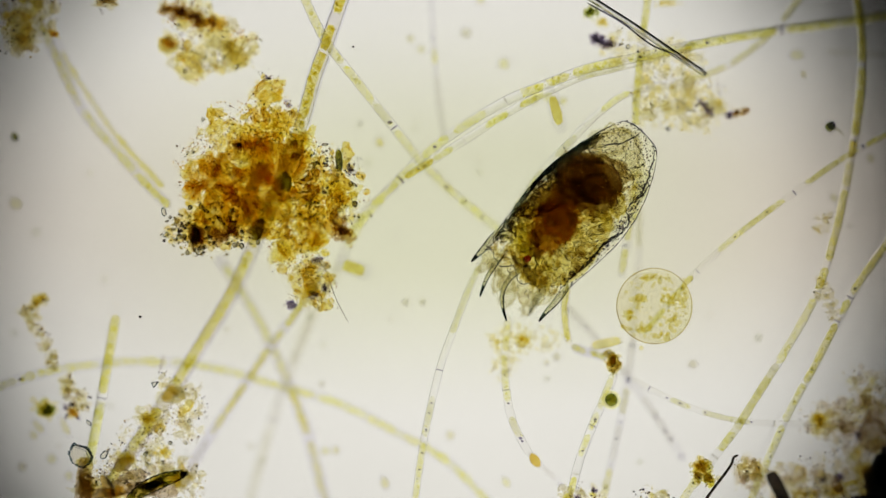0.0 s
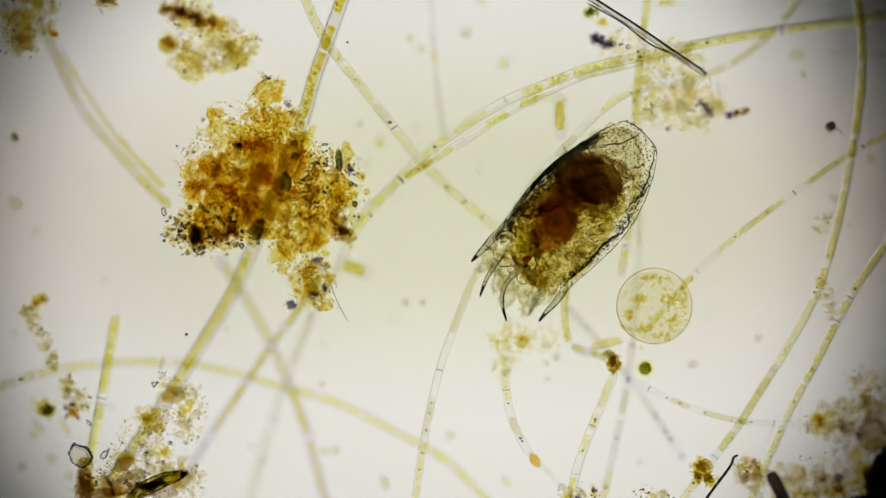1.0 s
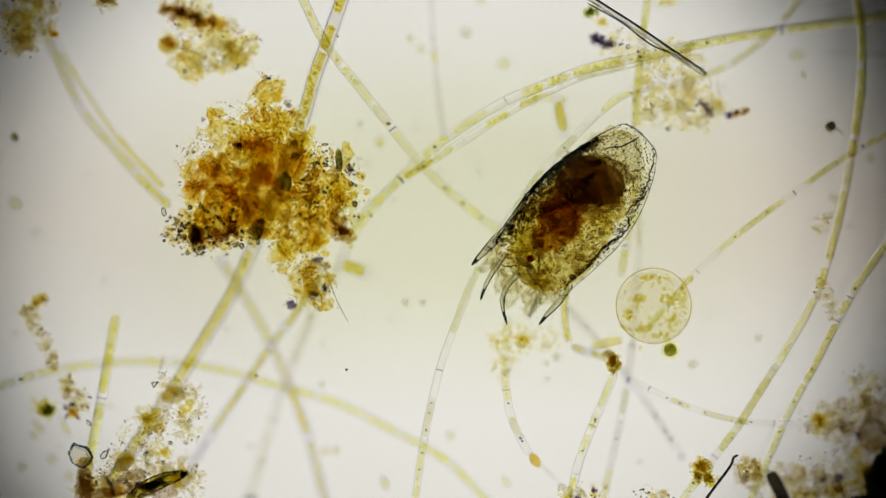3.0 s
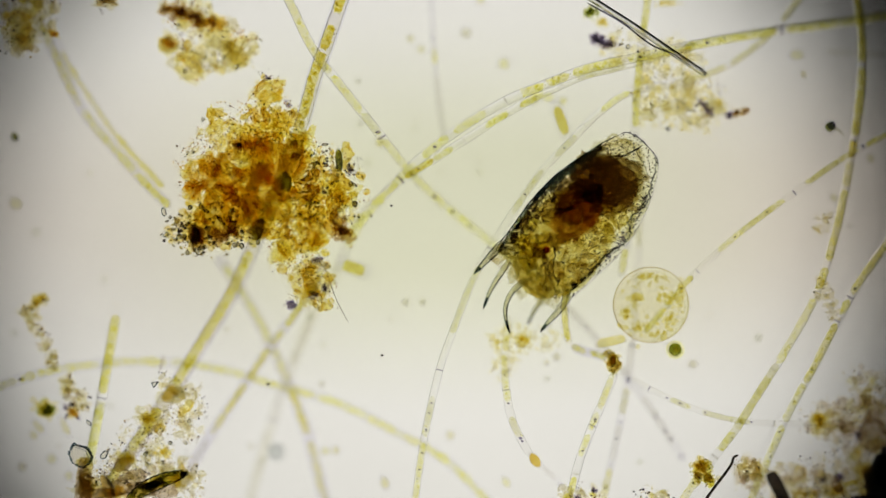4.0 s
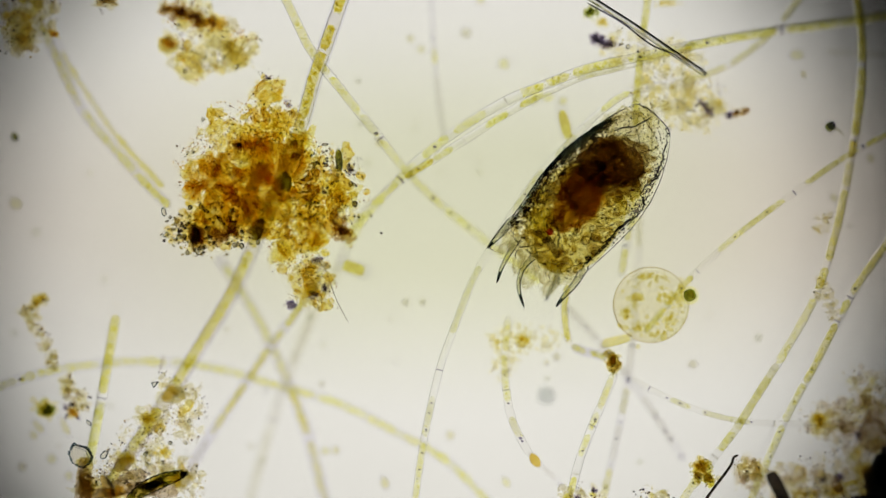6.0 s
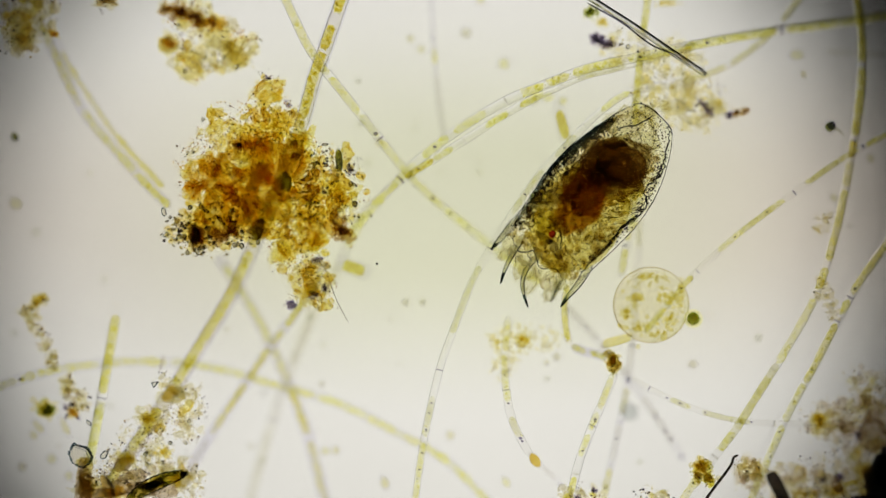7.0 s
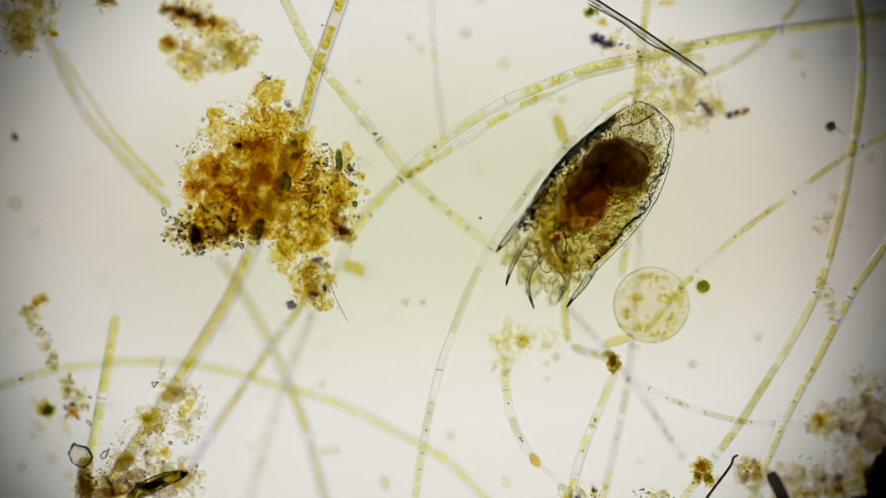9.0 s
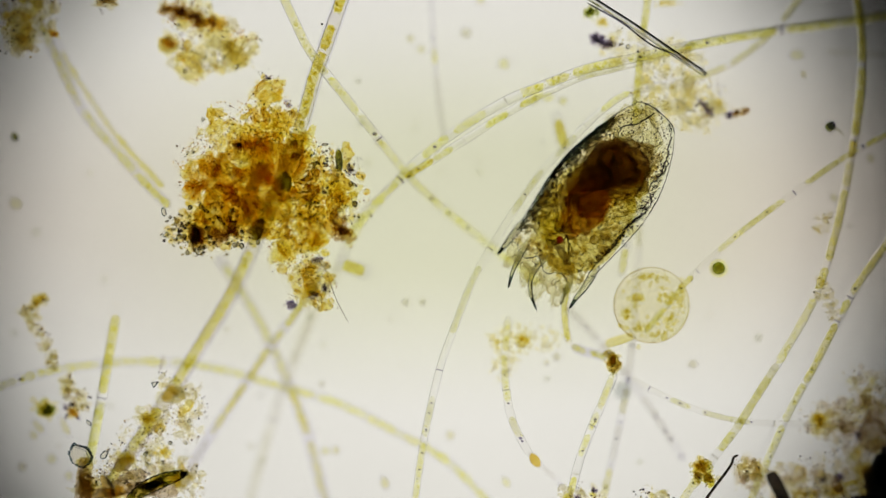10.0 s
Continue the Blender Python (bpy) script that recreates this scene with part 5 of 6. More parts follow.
    crown.append(line("crown_fold", [(-140, 70, 10), (-152, 40, 12), (-140, 20, 14), (-156, -6, 14), (-142, -30, 12), (-150, -60, 8)], 1.0, M_RIDGE, "", None, 3.0))

    def spine(points, r, label="", dark=1):
        """A hollow tapering spine: a clear wall, a dark line along one side and a dark tip."""
        path = smooth_path([Vector(p) * MU for p in points], 3 * MU)
        n = len(path)
        body = part("spine", tube(bmesh.new(), path, lambda u: MU * (r * (1 - u) ** 0.55 * min(1.0, 0.6 + 2.0 * u) + 0.7), 12), M_SPINE, top, label)
        part("pith", tube(bmesh.new(), path, lambda u: MU * (r * 0.75 * (1 - u) ** 0.55 * min(1.0, 0.6 + 2.0 * u) + 0.4), 10), M_PITH, body)
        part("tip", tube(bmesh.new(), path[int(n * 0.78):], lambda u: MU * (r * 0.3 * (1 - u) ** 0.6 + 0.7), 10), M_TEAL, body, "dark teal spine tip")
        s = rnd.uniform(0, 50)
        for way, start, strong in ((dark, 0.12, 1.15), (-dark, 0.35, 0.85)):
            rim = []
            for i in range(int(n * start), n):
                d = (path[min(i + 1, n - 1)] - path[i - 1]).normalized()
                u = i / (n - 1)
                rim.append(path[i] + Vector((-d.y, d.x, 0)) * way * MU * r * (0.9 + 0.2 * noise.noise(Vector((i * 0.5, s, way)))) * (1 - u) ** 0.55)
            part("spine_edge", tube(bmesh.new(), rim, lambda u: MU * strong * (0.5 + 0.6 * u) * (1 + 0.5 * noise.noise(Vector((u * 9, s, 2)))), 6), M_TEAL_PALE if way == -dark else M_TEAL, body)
        spots = [(path[int(n * q)] + Vector((rnd.uniform(-0.5, 0.5), rnd.uniform(-0.5, 0.5), 1)) * r * MU * 0.5, 0.8 * MU, 0.8 * MU, 0.5 * MU) for q in (0.3, 0.38, 0.46, 0.52, 0.58, 0.64, 0.7)]
        dust("spine_dots", spots, M_DUST_INK, body, int(r * 10) + len(path))
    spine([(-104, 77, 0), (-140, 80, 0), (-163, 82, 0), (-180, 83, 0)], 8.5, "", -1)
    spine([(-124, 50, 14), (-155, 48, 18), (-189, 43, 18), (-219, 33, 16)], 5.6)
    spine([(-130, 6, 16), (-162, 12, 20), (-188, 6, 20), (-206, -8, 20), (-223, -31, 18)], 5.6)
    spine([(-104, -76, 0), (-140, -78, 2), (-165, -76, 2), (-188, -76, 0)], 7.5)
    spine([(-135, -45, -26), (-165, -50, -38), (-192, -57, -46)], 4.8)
    # the animal is pressed flat between the glasses
    for ob in top.children_recursive:
        ob.data.transform(Matrix.Diagonal((1, 1, 0.7, 1)))
        ob.location.z *= 0.7
    return top, gut, stomach, brain, crown


MOVING["rotifer"], MOVING["gut"], MOVING["stomach"], MOVING["brain"], MOVING["crown"] = rotifer()


# ---- single cells ----
def green_cell():
    top = thing("green_cell", stage(1081, 708, 104), "round green algal cell drifting in the water", "algal cell")
    part("wall", blob(bmesh.new(), (0, 0, 0), (13.5 * MU, 13.5 * MU, 13.5 * MU), 0.03, 1, 3), M_WALL_YELLOW, top)
    part("chloroplast", blob(bmesh.new(), (0, 0, 0), (10.5 * MU, 10.5 * MU, 10 * MU), 0.08, 2, 3, 4), M_GREEN, top)
    part("nucleus", blob(bmesh.new(), (1.5 * MU, 1 * MU, 0), (6 * MU, 5.5 * MU, 5 * MU), 0.25, 2, 2, 8), M_RUST, top, "brown centre of the cell")
    part("slime_sheath", blob(bmesh.new(), (0, 0, 0), (16.5 * MU, 16.5 * MU, 16 * MU), 0.03, 1, 3, 2), M_CHLORO_FAINT, top)
    return top


MOVING["green"] = green_cell()


def disc_cell():
    top = thing("disc_cell", stage(1157, 542, 98), "flat round transparent cell with faint yellow patches", "algal cell")
    wall = part("wall", blob(bmesh.new(), (0, 0, 0), (67 * MU, 67 * MU, 16 * MU), 0.012, 1, 4, 3), glassy("thin_disc_wall", (0.985, 0.975, 0.93), 1.06), top)
    rnd = random.Random(12)
    ring = [Vector((66.5 * math.cos(a), 66.5 * math.sin(a), 0)) * MU for a in np.linspace(0, 6.2832, 80)]
    part("rim", tube(bmesh.new(), ring, 1.3 * MU, 8, cap=False), M_RIM, wall, "thin golden rim")
    for x, y, w, h, count in ((-26, 10, 9, 15, 26), (-44, -16, 10, 7, 18), (24, 14, 16, 12, 24), (0, 50, 30, 7, 30), (32, -28, 12, 16, 24), (-28, -42, 22, 8, 22), (50, 12, 7, 26, 24), (-8, -6, 40, 40, 14), (10, -52, 22, 6, 16)):
        places = [(Vector((max(-56, min(56, x + rnd.gauss(0, w * 0.6))) - x, rnd.gauss(0, h * 0.6), rnd.uniform(-6, 6))) * MU, rnd.uniform(1.5, 5.2) * MU) for k in range(count + 8)]
        ob = scales("plastid", places, M_SCALE_DISC, top, int(x) + 99)
        ob.location = Vector((x, y, 2)) * MU
    specks = []
    for k in range(130):
        a, q = rnd.uniform(0, 6.283), 63 * math.sqrt(rnd.random())
        g = rnd.uniform(0.6, 1.5) * MU
        specks.append((Vector((q * math.cos(a), q * math.sin(a), rnd.uniform(-5, 6))) * MU, g, g, g))
    dust("granulation", specks, M_DUST_LEMON, top, 61)
    part("cytoplasm", blob(bmesh.new(), (0, 0, 0), (64 * MU, 64 * MU, 9 * MU), 0.05, 1, 3, 9), M_MIST_YELLOW, top)
    return top


MOVING["disc"] = disc_cell()


def grain_cell(label, x, y, z, rx, ry, turn, body, wall=None, seed=1.0, name="algal_cell", category="algal cell", rough=0.1, blunt=1.0):
    groups = {"small_cell": "blurred cells", "speck": "swimming specks", "diatom": "diatoms"}
    top = thing(name, stage(x, y, z), label, category, groups.get(name, ""))
    top.rotation_euler = (0, 0, radians(turn))
    def body_of(a, bumps, s):
        bm = blob(bmesh.new(), (0, 0, 0), (1, 1, 1), bumps, 1.6, 3, s)
        for v in bm.verts:
            v.co = Vector((math.copysign(abs(v.co.x) ** blunt, v.co.x) * rx * a, math.copysign(abs(v.co.y) ** blunt, v.co.y) * ry * a, v.co.z * min(rx, ry) * a)) * MU
        return bm
    # Where wall is M_HALO_FAINT it paints the lilac ring of the blur.
    if wall:
        part("wall", body_of(1.0, 0.04, seed), wall, top)
    k = (0.6 if wall is M_HALO_FAINT else 0.82) if wall else 1.0
    part("content", body_of(k, rough, seed + 5), body, top)
    return top


MOVING["rod"] = grain_cell("yellow rod-shaped cell beside a rust-brown one", 1073, 607, 85, 30, 9, 14, M_CHLORO_SOFT, M_WALL_YELLOW, 4, rough=0.2, blunt=0.55)
grain_cell("orange cell at the end of a thread", 947, 815, 92, 9, 16, 35, M_GOLD_CELL, M_WALL_YELLOW, 5)
MOVING["diatom"] = grain_cell("small yellow boat-shaped diatom, rocking", 985, 195, 80, 14, 42, 18, M_BOAT, M_HALO_FAINT, 6, "diatom", "diatom", 0.2, 0.65)
grain_cell("yellow rod-shaped diatom beside the floc", 626, 475, 62, 33, 17, -20, M_BOAT, M_HALO_FAINT, 7, "diatom", "diatom", 0.2, 0.5)
grain_cell("dark green spindle-shaped diatom standing in the floc", 600, 284, 98, 6.5, 22, 4, M_OLIVE, M_WALL_DARK, 14, "diatom", "diatom", 0.25)
grain_cell("dark green lumpy cell at the edge of the floc", 458, 405, 96, 10, 24, -14, M_OLIVE, M_WALL_YELLOW, 15, "algal_cell", "algal cell", 0.5)
grain_cell("dark grey-green lumpy cell inside the floc", 506, 322, 98, 9, 16, 10, M_GREEN, None, 16, "algal_cell", "algal cell", 0.6)


def spindle_diatom():
    """A pointed spindle, slightly bent: dark blue-green rim, yellow windows towards both ends, dark lumps and clear drops between."""
    rnd = random.Random(8)
    top = thing("diatom", stage(277, 857, 98), "dark green spindle-shaped diatom with yellow inner bodies in the floc", "diatom", "diatoms")
    top.rotation_euler = (0, 0, radians(25))

    def middle(u):
        return Vector((-56 + 106 * u, 5.0 * math.sin(math.pi * u) - 3, 0)) * MU

    def half(u):
        return (5.0 + 8.0 * math.sin(math.pi * min(1.0, max(0.0, u))) ** 0.6) * MU
    path = [middle(k / 40) for k in range(41)]
    shell = part("wall", tube(bmesh.new(), path, half, 16, 0.7), M_WALL_YELLOW, top, "clear shell")
    part("content", tube(bmesh.new(), path, lambda u: 0.84 * half(u), 14, 0.6), M_BOAT, top, "golden yellow content")
    for side in (-1, 1):
        rim = [p + Vector((0, side * half(k / 40) * (0.95 + 0.08 * noise.noise(Vector((k * 0.4, side, 0)))), 0)) for k, p in enumerate(path)]
        part("rim", tube(bmesh.new(), rim, lambda u: (1.3 + 0.9 * noise.noise(Vector((u * 14, side, 5)))) * MU, 8), M_TEAL, shell, "dark blue-green rim")
    for u, v, rx, ry in ((0.36, 3, 12, 6), (0.47, -3, 12, 6), (0.56, 3, 10, 5), (0.63, -4, 8, 4), (0.4, -6, 9, 4), (0.04, 0, 9, 5), (0.12, 4, 8, 4), (0.5, 0, 18, 7), (0.44, 2, 10, 5), (0.88, 5, 9, 4), (0.24, -6, 9, 3), (0.3, 6, 12, 4), (0.7, 6, 12, 4), (0.66, -7, 12, 3)):
        part("plastid", blob(bmesh.new(), (0, 0, 0), (rx * MU, ry * MU, 5 * MU), 0.4, 1.5, 2, u * 50), M_OLIVE, top, "", Matrix.Translation(middle(u) + Vector((0, v, 1)) * MU))
    for u, v, r in ((0.37, 1, 4.2), (0.45, -2, 5), (0.53, 2, 4), (0.59, -2, 3.2), (0.3, -3, 3)):
        part("drop", blob(bmesh.new(), (0, 0, 0), (r * 1.3 * MU, r * MU, r * MU), 0.15, 1.5, 2, u * 90), M_DROP, top, "clear yellow drop", Matrix.Translation(middle(u) + Vector((0, v, 8)) * MU))
    for k in range(4):
        part("dark_end", blob(bmesh.new(), (0, 0, 0), (rnd.uniform(4, 7) * MU, rnd.uniform(4, 6) * MU, 5 * MU), 0.4, 1.5, 2, k), M_RIDGE if k % 2 else M_OLIVE, top, "dark lumpy end of the shell", Matrix.Translation(middle(1.0) + Vector((rnd.uniform(-2, 5), rnd.uniform(-4, 4), k)) * MU))


spindle_diatom()
grain_cell("thin brown boat-shaped diatom in the floc", 189, 859, 96, 9, 25, 28, M_BOAT_BROWN, M_WALL_YELLOW, 9, "diatom", "diatom")
def crystal(label, x, y, z, rx, ry, turn, seed, edge=1.6, corners=6):
    """An angular mineral grain: a bevelled block with uneven corners and dark broken edges."""
    rnd = random.Random(seed)
    top = thing("crystal", stage(x, y, z), label, "crystal", "mineral crystals")
    top.rotation_euler = (0, 0, radians(turn))
    corner = []
    for k in range(corners):
        a = 6.283 * k / corners + rnd.uniform(-0.3, 0.3)
        q = rnd.uniform(0.78, 1.1)
        corner.append(Vector((math.cos(a) * rx * q, math.sin(a) * ry * q, 0)) * MU)
    bm = bmesh.new()
    for c in corner:
        for h in (-1, 1):
            bm.verts.new(c * (1.0 if h < 0 else 0.86) + Vector((0, 0, h * min(rx, ry) * 0.4 * MU)))
    bmesh.ops.convex_hull(bm, input=list(bm.verts))
    bmesh.ops.dissolve_limit(bm, angle_limit=0.05, verts=bm.verts, edges=bm.edges)
    bmesh.ops.bevel(bm, geom=list(bm.edges), offset=min(rx, ry) * 0.14 * MU, segments=2, affect="EDGES")
    for k in range(corners):
        a, b = corner[k - 1], corner[k]
        bend = Vector((rnd.uniform(-1, 1), rnd.uniform(-1, 1), 0)) * 0.06 * min(rx, ry) * MU
        line = smooth_path([a * 0.97, (a + b) * 0.485 + bend, b * 0.97], 1.5 * MU)
        part("crystal_edge", tube(bmesh.new(), line, lambda u, k=k: MU * edge * (1 + 1.1 * noise.noise(Vector((u * 4.7, k * 1.7, seed)))), 8), M_TIP, top)
    ob = part("crystal_body", bm, M_FACET, top)
    for p in ob.data.polygons:
        p.use_smooth = False


M_FACET = glassy("mineral", (0.95, 0.93, 0.87), 1.25)
crystal("clear angular mineral crystal with dark edges", 142, 806, 92, 26, 22, -15, 10, 1.9)
blurred = grain_cell("blurred dark green cell with a blue-grey core", 1468, 225, 76, 13, 14, 25, M_OLIVE, M_HALO_FAINT, 11)
part("core", blob(bmesh.new(), (0, 0, 0), (7 * MU, 8 * MU, 5 * MU), 0.2, 1.2, 2, 4), M_RIDGE, blurred, "dark blue-grey core", pose(3 * MU, 1 * MU, 6 * MU))
part("tail", tube(bmesh.new(), [Vector((6, -4, 0)) * MU, Vector((14, -13, -2)) * MU, Vector((17, -24, -4)) * MU], lambda u: (2.6 - 1.6 * u) * MU, 8), M_PITH, blurred, "thin grey tail")
crystal("small clear triangular mineral grain", 274, 680, 98, 8, 8, 30, 12, 1.0, 3)
crystal("small clear oval mineral grain", 184, 805, 98, 6, 10, -40, 13, 1.0, 7)
crystal("small clear oblong mineral grain", 157, 749, 98, 4, 7, 30, 14, 0.8, 4)
crystal("tiny clear round mineral grain", 335, 745, 98, 4, 4, 0, 15, 0.8, 6)
crystal("long clear mineral grain with violet edges", 290, 376, 100, 4.5, 9, 10, 16, 1.0, 7)
crystal("small clear mineral grain with violet edges", 293, 416, 100, 3.5, 7, -60, 17, 0.9, 6)
crystal("small clear mineral grain with violet edges", 318, 419, 100, 7, 5, 20, 18, 0.9, 7)
rod_of("dark_rod", "short blurred violet rod above the floc", [(290, 628, 78), (286, 643, 80), (282, 660, 84)], 7, M_SCALE_VIOLET, "dark rods")
rod_of("dark_rod", "brown translucent stalk below a crystal", [(154, 810, 86), (148, 850, 86), (142, 930, 86)], 27, M_STALK, "dark rods")
rod_of("dark_rod", "blunt dark brown rod in the floc", [(1362, 836, 66), (1376, 862, 66), (1398, 905, 64)], 23, M_INK, "dark rods")
rod_of("dark_rod", "thin dark hooked rod in the floc", [(1306, 806, 92), (1298, 810, 95), (1292, 826, 97), (1262, 866, 97), (1238, 900, 95)], 5, M_INK, "dark rods")
BLURRED = ((892, 112, 34, 12, 12, M_CHLORO_FAINT), (672, 252, 50, 10, 11, M_CHLORO_SOFT), (745, 87, 35, 9, 9, M_CHLORO_PALE), (797, 770, 40, 10, 10, M_CHLORO_PALE), (681, 854, 45, 9, 14, M_CHLORO_FAINT), (895, 853, 45, 8, 13, M_CHLORO_FAINT),
           (576, 798, 45, 10, 9, M_CHLORO_PALE), (594, 797, 42, 9, 9, M_CHLORO_PALE), (718, 536, 40, 9, 8, M_CHLORO_THIN), (748, 535, 45, 8, 8, M_CHLORO_THIN), (27, 243, 50, 8, 12, M_OLIVE), (28, 360, 52, 13, 15, M_CHLORO_PALE),
           (1410, 97, 50, 16, 11, M_CHLORO_PALE), (1422, 131, 55, 6, 9, M_CHLORO_PALE), (996, 178, 50, 10, 9, M_CHLORO_FAINT), (970, 172, 52, 14, 9, M_CHLORO_FAINT), (825, 58, 25, 12, 12, M_CHLORO_THIN), (945, 178, 50, 10, 8, M_CHLORO_FAINT),
           (1226, 645, 45, 11, 10, M_CHLORO_THIN), (1540, 280, 55, 8, 10, M_CHLORO_PALE), (850, 0, 40, 10, 10, M_CHLORO_PALE), (726, 68, 30, 8, 9, M_CHLORO_PALE), (92, 812, 50, 10, 11, M_CHLORO_PALE), (60, 770, 48, 9, 10, M_CHLORO_PALE),
           (122, 842, 50, 9, 10, M_CHLORO_PALE), (40, 826, 45, 10, 10, M_CHLORO_THIN), (1475, 350, 55, 7, 10, M_CHLORO_PALE), (985, 632, 55, 8, 9, M_CHLORO_THIN), (115, 755, 60, 8, 22, M_CHLORO_PALE), (68, 755, 60, 8, 18, M_CHLORO_PALE))
for k, (x, y, z, rx, ry, mat) in enumerate(BLURRED):
    grain_cell("small blurred pale yellow cell with a faint lilac blur ring", x, y, z, rx * 1.15, ry * 1.15, k * 17 % 50, mat, M_HALO_FAINT, k * 1.3, "small_cell", "algal cell", 0.25)

scatter = random.Random(5)
for k in range(46):
    x, y = scatter.uniform(20, 1540), scatter.uniform(20, 860)
    r = scatter.uniform(4, 8)
    grain_cell("faint blurred cell deep in the water", x, y, scatter.uniform(10, 48), r, r * scatter.uniform(0.7, 1.1), scatter.uniform(0, 90), M_CHLORO_THIN if k % 3 == 0 else M_MIST, M_HALO_FAINT if k % 3 == 0 else None, k * 1.9, "small_cell", "algal cell")
rod_of("fibre", "hair-thin straight fibre standing off the floc", [(578, 480, 96), (595, 530, 98), (617, 572, 98)], 1.5, M_RIDGE_PALE)
rod_of("fibre", "faint blurred grey fibre deep in the water", [(1465, 92, 30), (1530, 96, 30), (1610, 98, 30)], 12, M_SMOKE)

MOVING["speck_a"] = grain_cell("tiny dark swimming speck", 248, 561, 102, 2.8, 2.2, 0, M_INK, None, 40, "speck", "speck")
MOVING["speck_b"] = grain_cell("tiny dark swimming speck", 693, 360, 102, 2.4, 2.0, 0, M_INK, None, 42, "speck", "speck")
MOVING["speck_c"] = grain_cell("tiny dark swimming speck", 677, 517, 102, 2.6, 2.0, 0, M_INK, None, 43, "speck", "speck")
MOVING["speck_d"] = grain_cell("tiny dark swimming speck", 625, 83, 102, 2.2, 1.8, 0, M_INK, None, 44, "speck", "speck")
MOVING["ghost"] = grain_cell("grey blurred round cell drifting low in the water", 470, 840, 22, 16, 16, 0, M_GHOST, None, 41, "drifting_cell", "algal cell")


def motions():
    rows = [(0, 0, 0, 0, 0), (2.7, 0, 0, 0, 0), (3.8, 1, 31, 1.0, 11), (4.0, 4, 20, 0, 10), (4.5, 18, -16, 0, 7), (5.0, 20, -22, 0.5, 4), (5.5, 23, -27, 1, 2),
            (7.0, 31, -28, 2.2, -4), (7.5, 34, -29, 2.7, -5), (8.5, 35, -30, 3.2, -6), (9.0, 37, -28.5, 3.7, -7), (9.5, 38, -28, 4.2, -8), (10.0, 39, -27, 4.5, -8)]
    walk(MOVING["rotifer"], [(t, Matrix.Translation(stage(1010 + dx, 375 + dy, 94)) @ pose(0, 0, 0, 0, 0, 51.7 + turn) @ pose(0, 0, 0, roll, 0, 0)) for t, dx, dy, turn, roll in rows])
    inner = {
        "gut": [(0, 0, 0), (2.7, 0, 0), (3.8, 30, -8), (4.5, 26, -10), (5.0, 20, -10), (5.5, 14, -10), (7.0, 8, -12), (10, 6, -13)],
        "stomach": [(0, 0, 0), (2.7, 0, 0), (3.8, 58, -4), (4.5, 48, -4), (5.0, 38, -4), (5.5, 28, -4), (7.0, 18, -6), (10, 16, -8)],
        "brain": [(0, 0, 0), (2.7, 0, 0), (3.8, 46, 2), (4.5, 44, 3), (5.0, 38, 4), (5.5, 30, 4), (7.0, 20, 2), (7.5, 18, 1), (10, 16, -5)],
        "crown": [(0, 0, 0), (2.7, 0, 0), (3.8, 46, 0), (4.5, 42, 0), (5.0, 34, 0), (5.5, 22, 0), (7.0, 2, 0), (8.0, -4, 0), (10, -4, 0)],
    }
    for which, rows in inner.items():
        for ob in MOVING[which]:
            home = ob.matrix_basis.copy()
            walk(ob, [(t, Matrix.Translation(Vector((x, y, 0)) * MU) @ home) for t, x, y in rows])
    track = [(0, 1082, 708), (0.2, 1105, 719), (0.4, 1100, 705), (0.6, 1121, 679), (0.8, 1151, 673), (1.0, 1142, 652), (1.2, 1159, 645), (1.4, 1149, 645), (1.6, 1166, 629), (1.8, 1176, 637), (2.0, 1170, 622), (2.2, 1190, 621),
             (2.4, 1201, 632), (2.6, 1195, 621), (3.2, 1184, 619), (3.8, 1176, 618), (4.0, 1195, 619), (4.2, 1195, 605), (4.4, 1176, 618), (4.6, 1194, 609), (4.8, 1218, 585), (5.0, 1212, 572), (5.2, 1227, 548), (5.4, 1229, 520), (5.6, 1218, 519),
             (6.2, 1223, 525), (6.8, 1227, 536), (7.0, 1227, 564), (7.2, 1220, 557), (7.4, 1230, 550), (7.6, 1231, 578), (8.0, 1229, 570), (8.4, 1226, 553), (8.8, 1249, 519), (9.2, 1241, 499), (9.6, 1278, 486), (10, 1272, 475)]
    walk(MOVING["green"], [(t, Matrix.Translation(stage(x, y, 104))) for t, x, y in track])
    drift = [(0, 380, 1020), (2.7, 440, 905), (3.8, 473, 824), (4.0, 489, 800), (4.2, 500, 772), (4.4, 508, 735), (4.6, 537, 683), (5.0, 638, 614), (5.2, 715, 608), (5.4, 784, 626), (5.7, 889, 683),
             (6.8, 1083, 715), (7.1, 1131, 745), (7.4, 1178, 830), (7.6, 1190, 885), (8.2, 1200, 960), (9.0, 1165, 930), (9.5, 1143, 842), (9.8, 1128, 740), (10, 1102, 692)]
    walk(MOVING["ghost"], [(t, Matrix.Translation(stage(x, y, 22))) for t, x, y in drift])
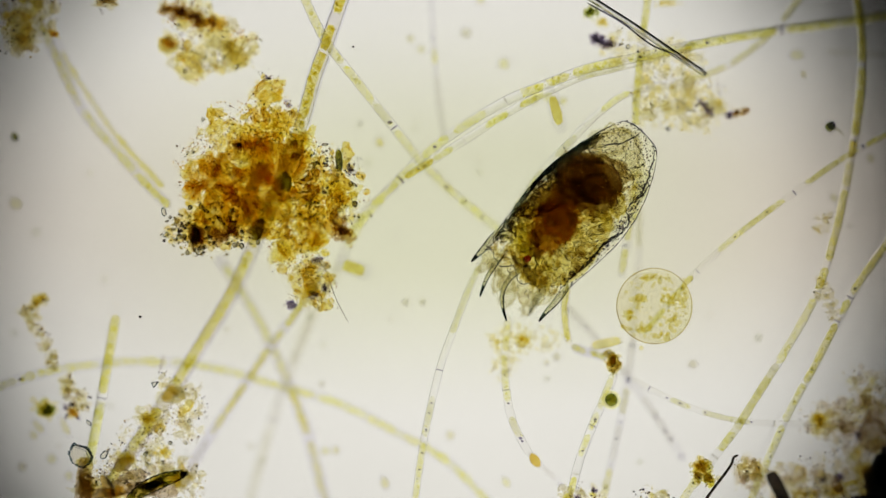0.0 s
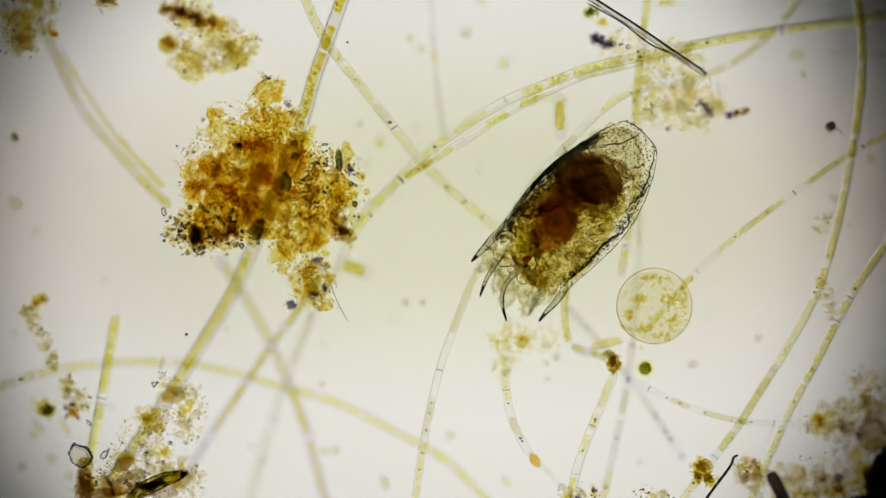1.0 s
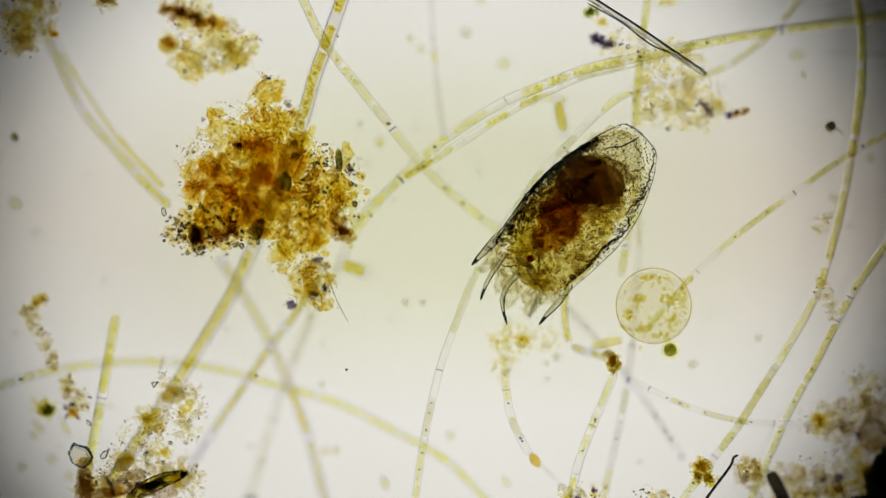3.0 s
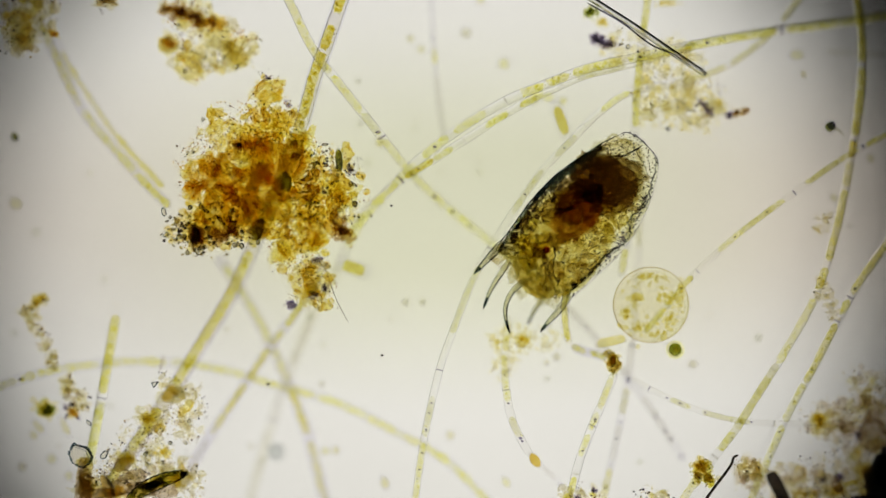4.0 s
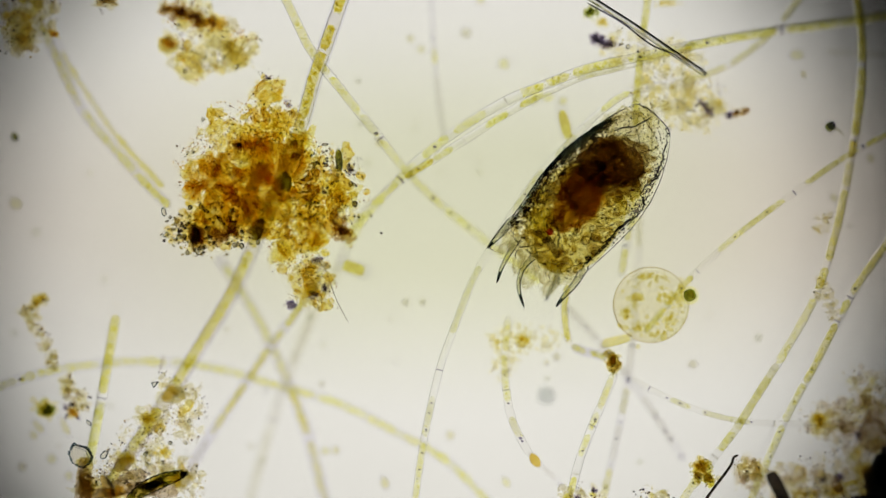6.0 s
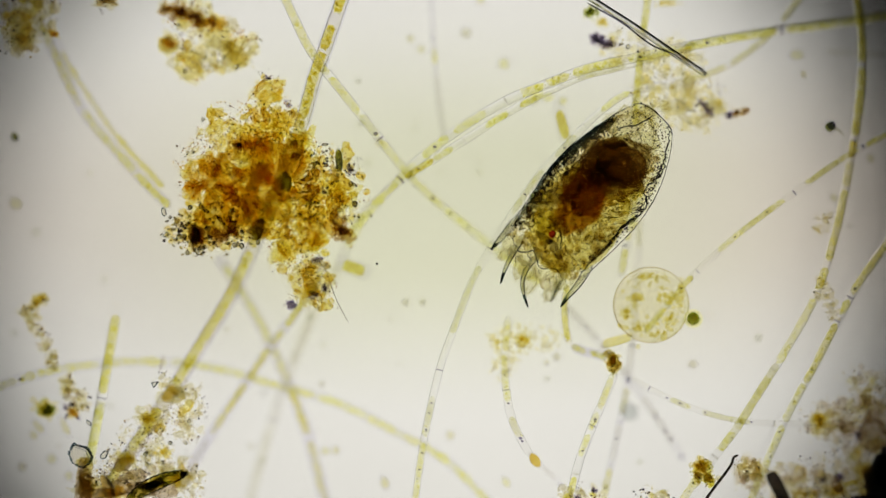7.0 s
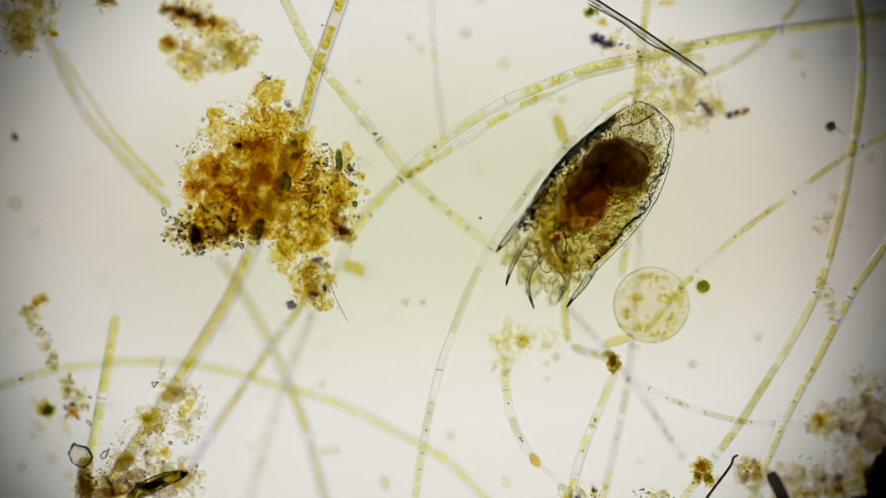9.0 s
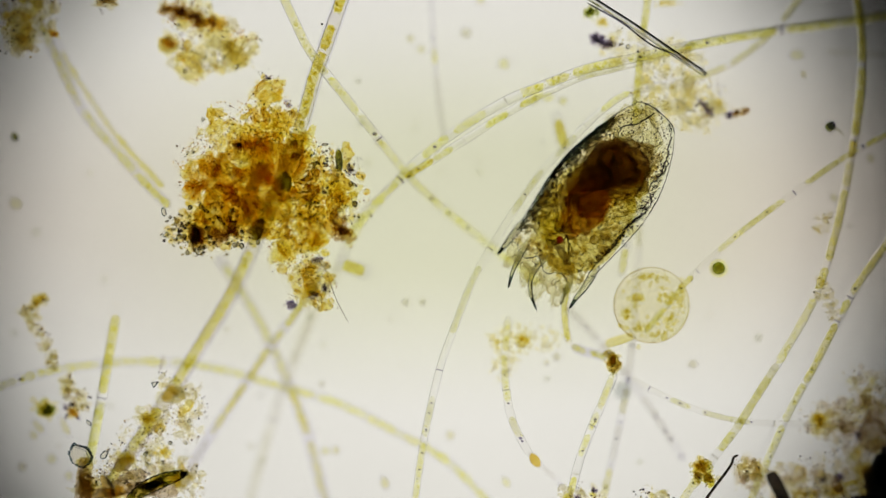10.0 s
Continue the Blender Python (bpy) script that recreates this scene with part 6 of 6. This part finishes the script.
    swims = {
        "speck_a": [(0, 248, 561, 102), (0.5, 283, 574, 102), (1.0, 330, 592, 102), (1.5, 373, 614, 102), (2.0, 406, 637, 100), (2.5, 430, 653, 98), (3.8, 475, 678, 80), (4.5, 472, 683, 70), (5.7, 470, 690, 20), (10.0, 460, 700, 12)],
        "speck_b": [(0, 700, 340, 15), (2.5, 697, 352, 30), (3.8, 693, 360, 102), (4.5, 690, 375, 102), (5.5, 681, 388, 102), (7.0, 667, 467, 102), (7.5, 683, 478, 100), (8.0, 708, 495, 100), (8.5, 762, 494, 102), (9.0, 850, 386, 102), (9.3, 900, 330, 100), (10.0, 960, 250, 30)],
        "speck_c": [(0, 700, 420, 15), (1.5, 690, 470, 60), (2.0, 677, 517, 102), (2.5, 595, 667, 102), (3.8, 668, 629, 98), (4.5, 686, 631, 80), (5.7, 700, 640, 15), (10.0, 710, 650, 12)],
        "speck_d": [(0, 625, 83, 100), (1.0, 615, 75, 100), (2.7, 600, 66, 90), (7.0, 580, 52, 60), (8.5, 571, 46, 102), (10.0, 570, 43, 102)],
    }
    for who, rows in swims.items():
        walk(MOVING[who], [(t, Matrix.Translation(stage(x, y, z))) for t, x, y, z in rows])
    walk(MOVING["disc"], [(t, Matrix.Translation(stage(x, y, z))) for t, x, y, z in ((0, 1158, 542, 96), (2.7, 1158, 542, 95), (3.8, 1152, 540, 84), (10, 1153, 540.5, 82))])
    rock = [(0, 984, 196, 15, 82), (0.4, 986, 203, 6, 80), (0.8, 989, 205, 2, 78), (1.8, 993, 206, 8, 74), (2.7, 992, 205, 9, 72), (3.8, 993, 213, 20, 70), (4.4, 994, 214, 18, 70), (5.0, 998, 218, 14, 68), (5.6, 1001, 220, 15, 68), (6.8, 996, 221, 15, 66), (7.4, 995, 222, 18, 66), (8.0, 993, 227, 20, 62), (8.6, 994, 228, 18, 60), (9.2, 991, 230, 18, 57), (10, 993, 237, 14, 54)]
    walk(MOVING["diatom"], [(t, Matrix.Translation(stage(x, y, z)) @ pose(0, 0, 0, 0, 0, a)) for t, x, y, a, z in rock])
    walk(MOVING["rod"], [(t, Matrix.Translation(stage(x, y, 85)) @ pose(0, 0, 0, 0, 0, a)) for t, x, y, a in ((0, 1073, 607, 13), (2.7, 1073, 607, 13), (3.8, 1080, 604, 13), (7.5, 1092, 603, 17), (10, 1096, 602, 18))])
    base = MOVING["thread"].matrix_basis.translation.copy()
    walk(MOVING["thread"], [(t, Matrix.Translation(base + Vector((dx, -dy, 0)) * MU)) for t, dx, dy in ((0, 0, 0), (2.7, 0, 0), (3.8, -19, 15), (4.5, -23, 18.5), (10, -27, 20))])


motions()
